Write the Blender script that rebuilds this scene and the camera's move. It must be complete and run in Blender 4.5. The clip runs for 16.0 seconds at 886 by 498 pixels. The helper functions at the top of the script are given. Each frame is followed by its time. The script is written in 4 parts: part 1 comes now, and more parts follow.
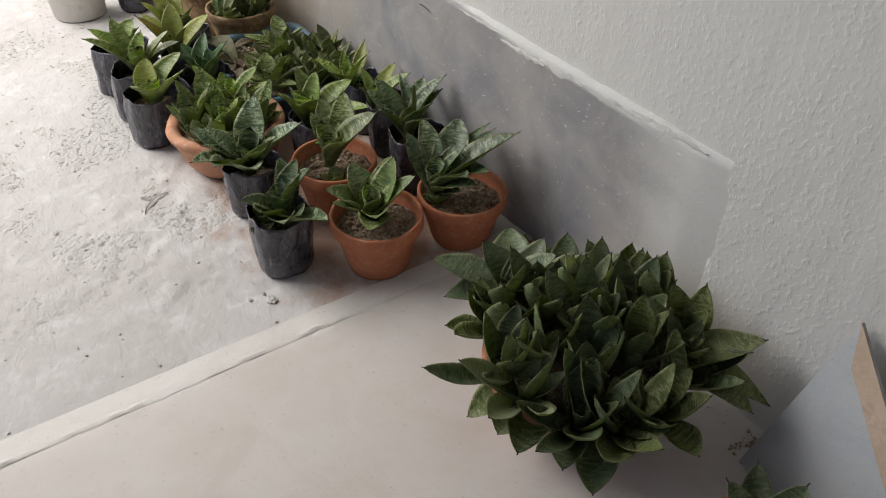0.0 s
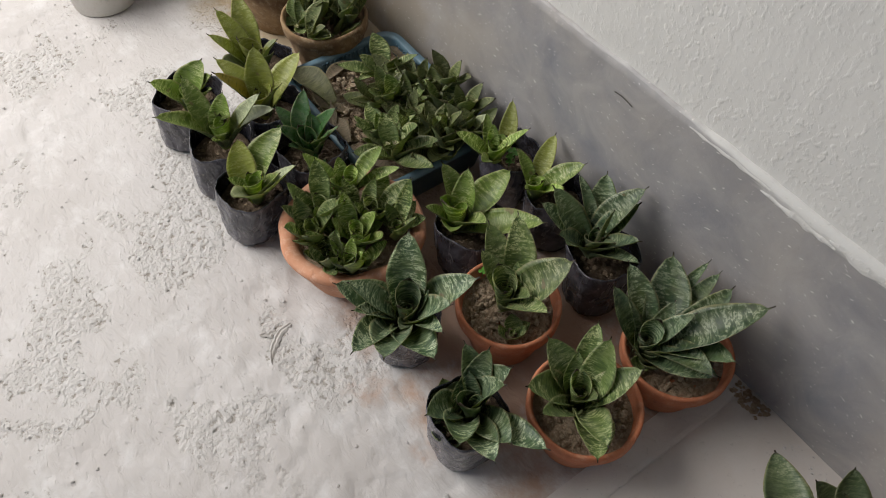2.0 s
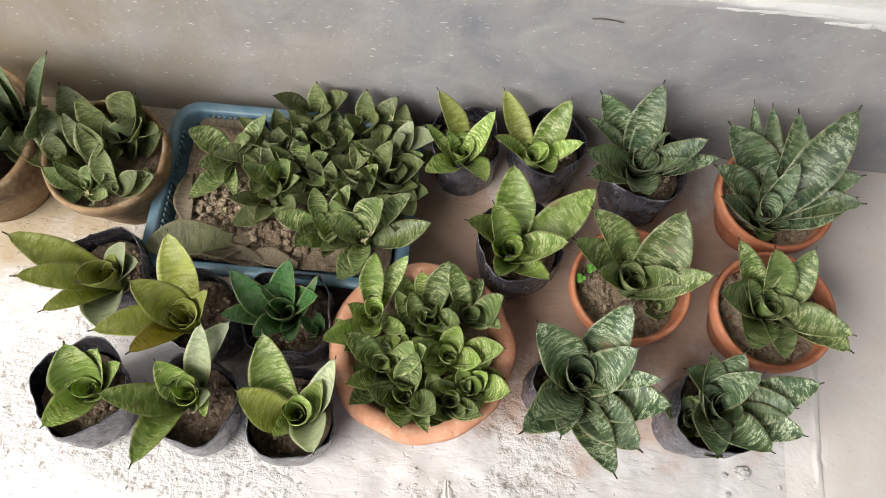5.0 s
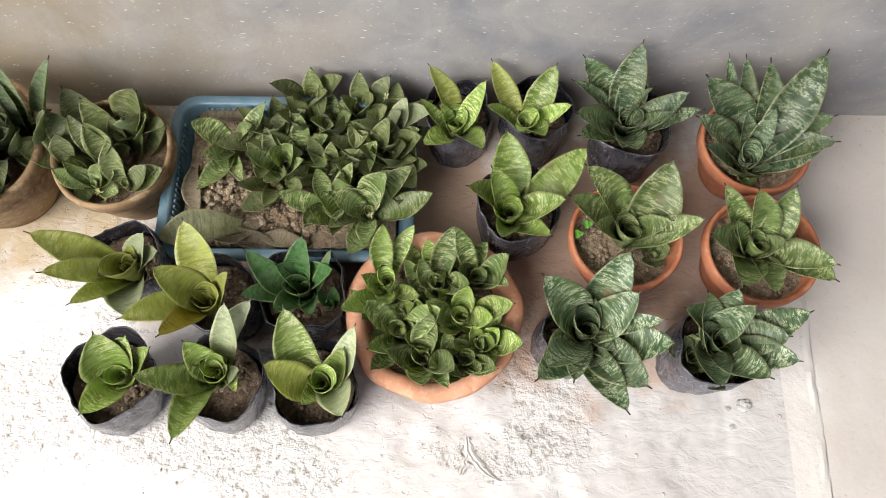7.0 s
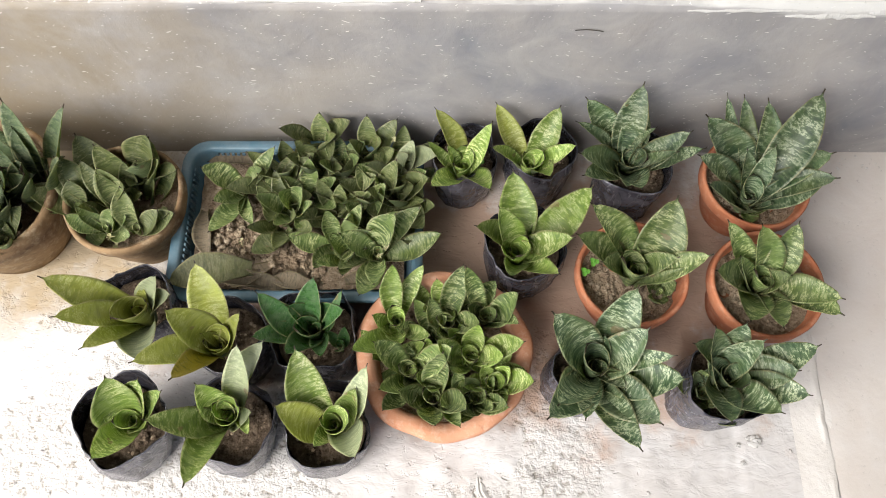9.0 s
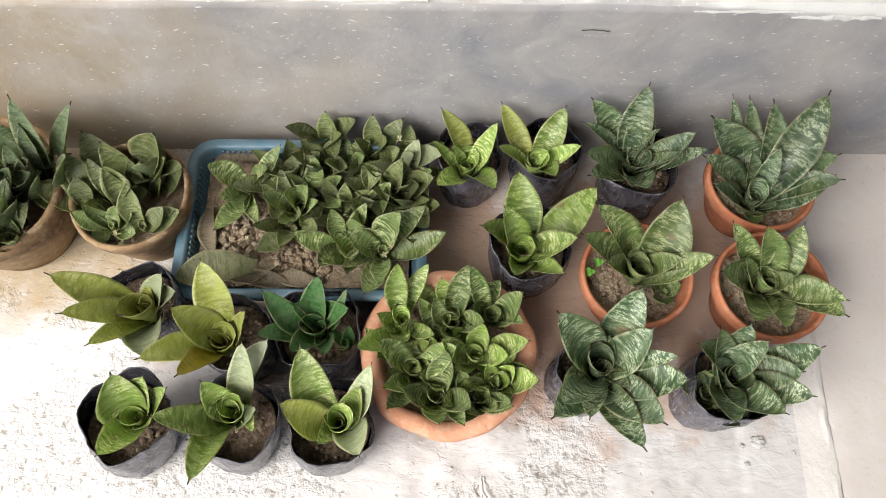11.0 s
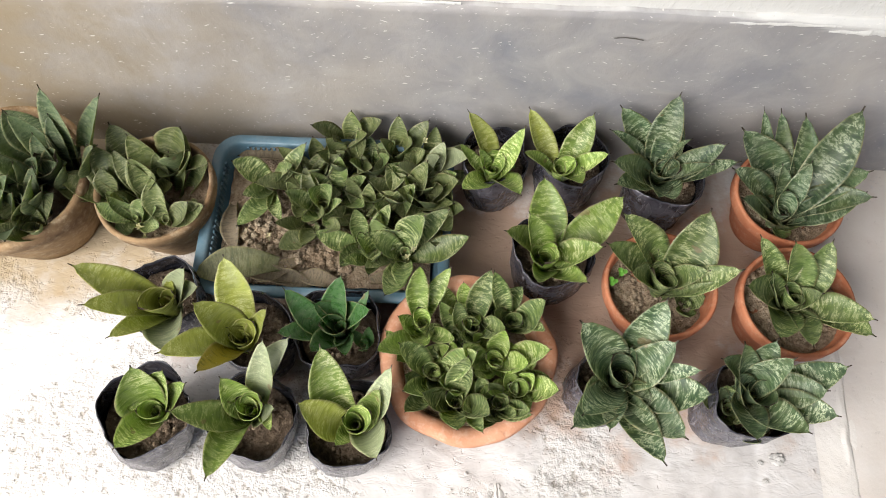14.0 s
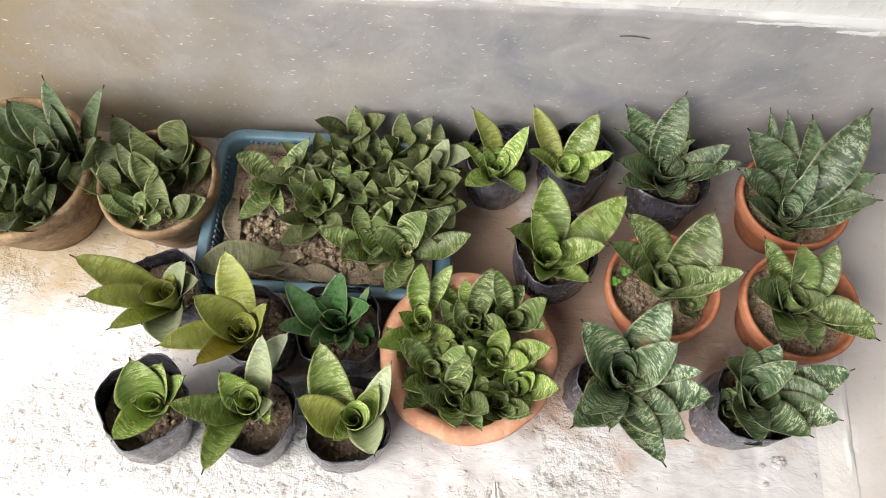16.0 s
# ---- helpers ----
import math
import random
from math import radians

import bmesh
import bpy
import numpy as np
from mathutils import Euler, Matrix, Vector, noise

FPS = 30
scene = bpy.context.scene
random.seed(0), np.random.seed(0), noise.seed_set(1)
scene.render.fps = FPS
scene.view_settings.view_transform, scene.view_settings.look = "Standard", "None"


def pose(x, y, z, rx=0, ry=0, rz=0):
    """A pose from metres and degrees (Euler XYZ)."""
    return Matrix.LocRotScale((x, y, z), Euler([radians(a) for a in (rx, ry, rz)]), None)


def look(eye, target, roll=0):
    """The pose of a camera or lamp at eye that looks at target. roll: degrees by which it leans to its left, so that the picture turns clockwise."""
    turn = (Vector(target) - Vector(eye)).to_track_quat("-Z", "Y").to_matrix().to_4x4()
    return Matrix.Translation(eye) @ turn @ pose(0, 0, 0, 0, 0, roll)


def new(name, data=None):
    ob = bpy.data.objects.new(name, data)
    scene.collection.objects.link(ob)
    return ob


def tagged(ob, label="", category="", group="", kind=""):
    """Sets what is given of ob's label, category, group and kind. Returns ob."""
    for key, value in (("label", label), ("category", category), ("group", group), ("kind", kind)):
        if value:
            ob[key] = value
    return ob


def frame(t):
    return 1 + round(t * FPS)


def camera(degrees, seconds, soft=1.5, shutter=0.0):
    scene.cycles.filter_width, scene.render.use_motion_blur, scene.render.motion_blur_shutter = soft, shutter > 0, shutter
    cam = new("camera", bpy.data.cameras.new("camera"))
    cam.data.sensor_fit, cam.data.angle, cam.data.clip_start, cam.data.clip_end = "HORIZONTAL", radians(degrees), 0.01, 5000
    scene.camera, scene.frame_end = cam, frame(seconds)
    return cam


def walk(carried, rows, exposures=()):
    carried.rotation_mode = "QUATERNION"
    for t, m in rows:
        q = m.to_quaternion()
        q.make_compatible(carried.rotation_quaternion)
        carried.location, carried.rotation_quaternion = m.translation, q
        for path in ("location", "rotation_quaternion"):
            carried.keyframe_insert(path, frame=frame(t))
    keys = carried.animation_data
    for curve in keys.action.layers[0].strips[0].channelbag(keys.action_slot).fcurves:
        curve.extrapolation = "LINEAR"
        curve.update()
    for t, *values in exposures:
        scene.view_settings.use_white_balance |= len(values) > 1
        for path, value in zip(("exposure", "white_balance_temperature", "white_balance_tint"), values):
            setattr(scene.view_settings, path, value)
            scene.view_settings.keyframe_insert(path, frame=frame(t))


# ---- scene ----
cam = camera(62.0, 16.0, soft=1.0)
PATH = [
    (0, (0.795, -0.651, 0.774), (-0.468, 0.208, -0.518), 1.2),
    (0.5, (0.635, -0.62, 0.789), (-0.578, 0.218, -0.563), 0.6),
    (1, (0.471, -0.611, 0.83), (-0.628, 0.192, -0.635), 1.5),
    (1.5, (0.323, -0.617, 0.846), (-0.717, 0.131, -0.69), 1.2),
    (2, (0.205, -0.604, 0.926), (-0.737, 0.093, -0.695), 1.3),
    (2.5, (0.079, -0.56, 0.897), (-0.718, 0.12, -0.807), 2.5),
    (3, (-0.032, -0.541, 0.904), (-0.561, 0.04, -0.935), 3.5),
    (3.5, (-0.128, -0.515, 0.919), (-0.472, 0.078, -0.96), 3.3),
    (4, (-0.232, -0.506, 0.927), (-0.508, 0.099, -0.959), 1.7),
    (4.2, (-0.281, -0.485, 0.917), (-0.492, 0.146, -0.969), 2.2),
    (6.3, (-0.381, -0.515, 0.945), (-0.39, 0.137, -0.946), 0.4),
    (6.5, (-0.382, -0.518, 0.948), (-0.393, 0.122, -0.947), 0.4),
    (7, (-0.382, -0.536, 0.952), (-0.387, 0.105, -0.943), 0.5),
    (7.5, (-0.383, -0.538, 0.966), (-0.383, 0.126, -0.921), 0.3),
    (8, (-0.374, -0.537, 0.978), (-0.37, 0.198, -0.882), 0.4),
    (8.5, (-0.384, -0.538, 0.97), (-0.376, 0.212, -0.885), 0.9),
    (9, (-0.398, -0.541, 0.961), (-0.392, 0.204, -0.895), 0.6),
    (11.5, (-0.403, -0.543, 0.962), (-0.405, 0.203, -0.894), 0.7),
    (12, (-0.405, -0.539, 0.959), (-0.418, 0.205, -0.897), 0.4),
    (12.5, (-0.408, -0.535, 0.957), (-0.423, 0.205, -0.901), 0.5),
    (13, (-0.409, -0.536, 0.958), (-0.424, 0.214, -0.896), 0.8),
    (13.5, (-0.412, -0.536, 0.959), (-0.436, 0.206, -0.898), 0.6),
    (14, (-0.417, -0.536, 0.959), (-0.445, 0.207, -0.898), 0.5),
    (14.5, (-0.419, -0.536, 0.958), (-0.451, 0.207, -0.899), 0.4),
    (15, (-0.424, -0.537, 0.958), (-0.453, 0.212, -0.896), 0.9),
    (15.5, (-0.42, -0.536, 0.958), (-0.463, 0.207, -0.899), 0.3),
    (16, (-0.412, -0.538, 0.955), (-0.456, 0.204, -0.902), 0.2),
]
walk(cam, [(t, look(eye, target, roll)) for t, eye, target, roll in PATH], [(0, -0.1), (1.5, -0.22), (2.5, -0.32), (3.2, -0.1), (4.2, 0.25), (6.3, 0.6), (16.0, 0.58)])

# ---- light ----
world = bpy.data.worlds.new("world")
scene.world = world
world.use_nodes = True
wn = world.node_tree
sky = wn.nodes.new("ShaderNodeTexSky")
sky.sky_type, sky.sun_disc = "NISHITA", False
sky.sun_elevation, sky.sun_rotation = radians(42), radians(250)
wn.links.new(sky.outputs[0], wn.nodes["Background"].inputs[0])
wn.nodes["Background"].inputs[1].default_value = 0.15


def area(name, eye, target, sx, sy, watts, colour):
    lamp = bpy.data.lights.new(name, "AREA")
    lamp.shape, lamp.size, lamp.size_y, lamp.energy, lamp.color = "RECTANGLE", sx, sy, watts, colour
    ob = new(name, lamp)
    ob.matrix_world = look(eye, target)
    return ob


# lamps hung inside to stand in for unseen daylight from the left and front
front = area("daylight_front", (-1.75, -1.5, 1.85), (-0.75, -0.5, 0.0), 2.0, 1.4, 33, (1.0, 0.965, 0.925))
# spread narrowed so that the light falls off towards the right
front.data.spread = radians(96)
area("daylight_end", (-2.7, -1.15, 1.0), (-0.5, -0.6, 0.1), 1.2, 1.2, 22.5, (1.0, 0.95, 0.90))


# ---- materials ----
def material(name, rough=0.6, metal=0.0, spec=0.5):
    m = bpy.data.materials.new(name)
    m.use_nodes = True
    b = m.node_tree.nodes["Principled BSDF"]
    b.inputs["Roughness"].default_value, b.inputs["Metallic"].default_value = rough, metal
    b.inputs["Specular IOR Level"].default_value = spec
    return m, m.node_tree, b


def node(nt, kind, **values):
    n = nt.nodes.new("ShaderNode" + kind)
    for key, value in values.items():
        n.inputs[key].default_value = value
    return n


def coords(nt, which="Object", scale=(1, 1, 1)):
    c = nt.nodes.new("ShaderNodeTexCoord")
    m = node(nt, "Mapping", Scale=scale)
    nt.links.new(c.outputs[which], m.inputs["Vector"])
    return m.outputs[0]


def noisy(nt, vector, scale, detail=4.0, rough=0.6, distort=0.0):
    n = node(nt, "TexNoise", Scale=scale, Detail=detail, Roughness=rough, Distortion=distort)
    if vector:
        nt.links.new(vector, n.inputs["Vector"])
    return n.outputs["Fac"]


def ramp(nt, fac, *stops):
    r = nt.nodes.new("ShaderNodeValToRGB")
    e = r.color_ramp.elements
    while len(e) < len(stops):
        e.new(0.5)
    for item, (pos, c) in zip(e, stops):
        item.position = pos
        item.color = (*c, 1) if len(c) == 3 else (c[0], c[0], c[0], 1)
    nt.links.new(fac, r.inputs[0])
    return r.outputs[0]


def mixed(nt, fac, a, b, how="MIX"):
    m = nt.nodes.new("ShaderNodeMix")
    m.data_type, m.blend_type = "RGBA", how
    for sock, value in ((m.inputs[0], fac), (m.inputs[6], a), (m.inputs[7], b)):
        if isinstance(value, bpy.types.NodeSocket):
            nt.links.new(value, sock)
        elif isinstance(value, tuple):
            sock.default_value = (*value, 1)
        else:
            sock.default_value = value
    return m.outputs[2]


def bump(nt, bsdf, height, distance, strength=1.0, under=None):
    b = node(nt, "Bump", Strength=strength, Distance=distance)
    nt.links.new(height, b.inputs["Height"])
    if under:
        nt.links.new(under, b.inputs["Normal"])
    nt.links.new(b.outputs[0], bsdf.inputs["Normal"])
    return b.outputs[0]


def leaf_material(name, dark, light, bands=0.6, yellow=0.0, rough=0.38, stripe=0.5):
    """Cross-banded succulent leaf: u runs across the blade, v along it."""
    m, nt, b = material(name, rough)
    info = nt.nodes.new("ShaderNodeObjectInfo")
    shift = node(nt, "CombineXYZ")
    mul = node(nt, "Math")
    mul.operation = "MULTIPLY"
    mul.inputs[1].default_value = 57.0
    nt.links.new(info.outputs["Random"], mul.inputs[0])
    for k in range(3):
        nt.links.new(mul.outputs[0], shift.inputs[k])

    def own(scale):
        """Blade coordinates, shifted from leaf to leaf."""
        add = nt.nodes.new("ShaderNodeVectorMath")
        nt.links.new(coords(nt, "UV", scale), add.inputs[0])
        nt.links.new(shift.outputs[0], add.inputs[1])
        return add.outputs[0]

    # zigzag bands across the blade, broken up into flecks
    zig = noisy(nt, own((2.6, 25, 1)), 1.0, 3.5, 0.62, 0.55)
    band = ramp(nt, zig, (0.485, (0.0,)), (0.525, (1.0,)))
    fleck = noisy(nt, own((12, 66, 1)), 1.0, 3, 0.7, 0.3)
    flecks = ramp(nt, fleck, (0.46, (0.05,)), (0.50, (1.0,)))
    fine = noisy(nt, own((26, 95, 1)), 1.0, 3, 0.75)
    grain = ramp(nt, fine, (0.36, (0.25,)), (0.5, (1.0,)))
    patch = noisy(nt, own((1.3, 3.2, 1)), 1.0, 2, 0.5)
    where = ramp(nt, patch, (0.36, (0.12,)), (0.6, (1.0,)))
    amount = mixed(nt, 1.0, mixed(nt, 1.0, band, flecks, "MULTIPLY"), grain, "MULTIPLY")
    amount = mixed(nt, 1.0, mixed(nt, 1.0, amount, where, "MULTIPLY"), (bands, bands, bands), "MULTIPLY")
    deep = mixed(nt, ramp(nt, zig, (0.38, (stripe,)), (0.475, (0.0,))), dark, (dark[0] * 0.34, dark[1] * 0.42, dark[2] * 0.45))
    col = mixed(nt, amount, deep, light)
    # broad tone change from leaf to leaf and along each leaf
    tone = ramp(nt, info.outputs["Random"], (0.0, (0.68,)), (1.0, (1.25,)))
    col = mixed(nt, 1.0, col, tone, "MULTIPLY")
    big = noisy(nt, coords(nt, "Object"), 22, 3, 0.6)
    col = mixed(nt, ramp(nt, big, (0.45, (0.0,)), (0.75, (0.45 + yellow,))), col, (0.15, 0.17, 0.035))
    # scars, dust and a dry brown edge and tip
    scar = noisy(nt, coords(nt, "Object"), 48, 2, 0.5)
    col = mixed(nt, ramp(nt, scar, (0.72, (0.0,)), (0.74, (0.6,))), col, (0.19, 0.12, 0.055))
    dust = noisy(nt, coords(nt, "Object"), 70, 6, 0.72)
    col = mixed(nt, ramp(nt, dust, (0.48, (0.0,)), (0.78, (0.24,))), col, (0.40, 0.39, 0.32))
    speck = noisy(nt, coords(nt, "Object"), 420, 1.5, 0.5)
    col = mixed(nt, ramp(nt, speck, (0.72, (0.0,)), (0.77, (0.45,))), col, (0.60, 0.58, 0.48))
    sep = node(nt, "SeparateXYZ")
    tc = nt.nodes.new("ShaderNodeTexCoord")
    nt.links.new(tc.outputs["UV"], sep.inputs[0])
    across = ramp(nt, sep.outputs["X"], (0.0, (0.75,)), (0.035, (0.45,)), (0.06, (0.0,)), (0.94, (0.0,)), (0.965, (0.45,)), (1.0, (0.75,)))
    rim = ramp(nt, noisy(nt, own((2, 14, 1)), 1.0, 3, 0.6), (0.4, (0.25,)), (0.6, (1.0,)))
    col = mixed(nt, mixed(nt, 1.0, across, rim, "MULTIPLY"), col, (0.36, 0.32, 0.17))
    tip = ramp(nt, sep.outputs["Y"], (0.945, (0.0,)), (0.975, (1.0,)))
    col = mixed(nt, tip, col, (0.035, 0.022, 0.012))
    nt.links.new(col, b.inputs["Base Color"])
    nt.links.new(ramp(nt, dust, (0.35, (rough - 0.08,)), (0.7, (rough + 0.24,))), b.inputs["Roughness"])
    ridges = noisy(nt, coords(nt, "UV", (34, 3, 1)), 1.0, 3)
    bump(nt, b, ridges, 0.0006, 0.5, bump(nt, b, zig, 0.0010, 0.5))
    glow = nt.nodes.new("ShaderNodeBsdfTranslucent")
    nt.links.new(mixed(nt, 1.0, col, (1.25, 1.25, 0.45), "MULTIPLY"), glow.inputs[0])
    both = node(nt, "MixShader", Fac=0.40)
    nt.links.new(b.outputs[0], both.inputs[1])
    nt.links.new(glow.outputs[0], both.inputs[2])
    nt.links.new(both.outputs[0], nt.nodes["Material Output"].inputs["Surface"])
    return m


LEAF_BRIGHT = leaf_material("leaf_bright_banded", (0.235, 0.350, 0.062), (0.82, 0.85, 0.46), 0.9)
LEAF_MID = leaf_material("leaf_mid_banded", (0.158, 0.230, 0.066), (0.72, 0.75, 0.42), 0.92, stripe=0.65)
LEAF_DARK = leaf_material("leaf_dark_banded", (0.090, 0.150, 0.068), (0.60, 0.67, 0.48), 0.88, stripe=0.75)
LEAF_OLIVE = leaf_material("leaf_olive", (0.295, 0.325, 0.060), (0.62, 0.62, 0.32), 0.55, 0.0, stripe=0.3)
LEAF_YELLOW = leaf_material("leaf_yellowing", (0.46, 0.36, 0.030), (0.60, 0.46, 0.09), 0.5, 0.0)
LEAF_GLOSS = leaf_material("leaf_deep_green", (0.072, 0.175, 0.052), (0.19, 0.31, 0.14), 0.3, -0.4, 0.26)
LEAF_SMALL = leaf_material("leaf_small_green", (0.146, 0.182, 0.064), (0.47, 0.47, 0.27), 0.75)
LEAF_PALE = leaf_material("leaf_pale_green", (0.310, 0.350, 0.205), (0.60, 0.62, 0.43), 0.55, -0.3, stripe=0.3)
LEAF_SHADE = leaf_material("leaf_shade_green", (0.100, 0.140, 0.070), (0.34, 0.37, 0.24), 0.6, -0.2)
LEAF_UNDER = leaf_material("leaf_underside", (0.165, 0.215, 0.095), (0.40, 0.44, 0.25), 0.5, -0.3, 0.5)
LEAF_WITHER = leaf_material("leaf_withered_olive", (0.150, 0.155, 0.075), (0.30, 0.29, 0.18), 0.5, -0.1, 0.6)
LEAF_DRY = leaf_material("leaf_dry", (0.24, 0.19, 0.13), (0.36, 0.30, 0.22), 0.4, -0.4, 0.75)


def clay_material(name, a, b_, c, rough=0.85):
    m, nt, b = material(name, rough, 0, 0.25)
    o = coords(nt)
    n1 = noisy(nt, o, 14, 5, 0.65)
    n2 = noisy(nt, o, 90, 5, 0.7)
    col = mixed(nt, ramp(nt, n1, (0.35, (0.0,)), (0.68, (1.0,))), a, b_)
    col = mixed(nt, ramp(nt, n2, (0.5, (0.0,)), (0.78, (0.65,))), col, c)
    nt.links.new(col, b.inputs["Base Color"])
    n3 = noisy(nt, o, 34, 6, 0.7, 0.4)
    col = mixed(nt, ramp(nt, n3, (0.30, (0.55,)), (0.42, (0.0,))), col, (a[0] * 0.55, a[1] * 0.6, a[2] * 0.65))
    nt.links.new(col, b.inputs["Base Color"])
    bump(nt, b, n2, 0.0012, 0.6, bump(nt, b, n1, 0.002, 0.4, bump(nt, b, n3, 0.0012, 0.5)))
    return m


TERRACOTTA = clay_material("terracotta", (0.39, 0.130, 0.062), (0.47, 0.19, 0.10), (0.52, 0.31, 0.21), 0.74)
CLAY = clay_material("raw_clay", (0.46, 0.205, 0.115), (0.56, 0.30, 0.19), (0.68, 0.50, 0.39))
OLD_CLAY = clay_material("weathered_clay", (0.12, 0.070, 0.036), (0.32, 0.215, 0.115), (0.46, 0.38, 0.26))


def soil_material(name, dark, mid, pale):
    m, nt, b = material(name, 0.95, 0, 0.2)
    o = coords(nt)
    n1, n2, n3 = noisy(nt, o, 45, 6, 0.72), noisy(nt, o, 170, 6, 0.75), noisy(nt, o, 18, 3, 0.6)
    col = mixed(nt, ramp(nt, n1, (0.36, (0.0,)), (0.6, (1.0,))), dark, mid)
    col = mixed(nt, ramp(nt, n2, (0.5, (0.0,)), (0.68, (0.8,))), col, pale)
    # hollows of the grain coloured darker, as crevice shade put into the colour
    col = mixed(nt, ramp(nt, n2, (0.30, (0.85,)), (0.42, (0.0,))), col, (dark[0] * 0.35, dark[1] * 0.35, dark[2] * 0.35))
    col = mixed(nt, ramp(nt, n3, (0.4, (0.35,)), (0.6, (0.0,))), col, dark)
    nt.links.new(col, b.inputs["Base Color"])
    bump(nt, b, n2, 0.006, 0.9, bump(nt, b, n1, 0.010, 0.9))
    return m


SOIL = soil_material("dry_soil", (0.22, 0.155, 0.10), (0.45, 0.345, 0.24), (0.66, 0.55, 0.42))
CLOD = soil_material("pale_clod", (0.36, 0.28, 0.19), (0.50, 0.40, 0.29), (0.62, 0.53, 0.41))
DARK_SOIL = soil_material("dark_brown_soil", (0.065, 0.045, 0.030), (0.18, 0.13, 0.088), (0.36, 0.28, 0.20))


def plastic_bag_material(name, clean):
    """Thin black film, crumpled into small facets; clean where no dust settled on it."""
    m, nt, b = material(name, 0.3, 0, 0.5)
    n1 = noisy(nt, coords(nt, "Object", (1, 1, 0.5)), 16, 4, 0.6, 1.2)
    warp = mixed(nt, 0.03, coords(nt, "Object", (1, 1, 0.45)), nt.nodes.new("ShaderNodeTexNoise").outputs["Color"])
    fold = nt.nodes.new("ShaderNodeTexVoronoi")
    fold.feature = "DISTANCE_TO_EDGE"
    fold.inputs["Scale"].default_value = 27.0
    nt.links.new(warp, fold.inputs["Vector"])
    crease = ramp(nt, fold.outputs["Distance"], (0.0, (1.0,)), (0.05, (0.0,)))
    streak = noisy(nt, coords(nt, "Object", (1, 1, 0.25)), 120, 4, 0.7, 0.6)
    dust = noisy(nt, coords(nt), 26, 5, 0.65)
    dusty = 0.12 if clean else 0.75
    col = mixed(nt, ramp(nt, dust, (0.34, (0.02,)), (0.62, (dusty,))), (0.016, 0.016, 0.021), (0.118, 0.113, 0.134))
    col = mixed(nt, ramp(nt, streak, (0.58, (0.0,)), (0.68, (0.15 if clean else 0.5,))), col, (0.34, 0.33, 0.345))
    col = mixed(nt, mixed(nt, 1.0, crease, (0.12, 0.12, 0.12), "MULTIPLY"), col, (0.30, 0.29, 0.31))
    nt.links.new(col, b.inputs["Base Color"])
    nt.links.new(ramp(nt, n1, (0.3, (0.14,)), (0.7, (0.34,))), b.inputs["Roughness"])
    bump(nt, b, fold.outputs["Distance"], 0.006, 0.7, bump(nt, b, n1, 0.003, 0.6, bump(nt, b, streak, 0.0004, 0.3)))
    return m


BAG = plastic_bag_material("black_polythene", False)
BAG_INSIDE = plastic_bag_material("black_polythene_inside", True)


def blue_plastic():
    m, nt, b = material("blue_plastic", 0.42)
    n = noisy(nt, coords(nt), 30, 5, 0.7)
    col = mixed(nt, ramp(nt, n, (0.45, (0.0,)), (0.8, (0.6,))), (0.072, 0.145, 0.195), (0.21, 0.25, 0.265))
    nt.links.new(col, b.inputs["Base Color"])
    bump(nt, b, n, 0.0006, 0.5)
    return m


BLUE = blue_plastic()


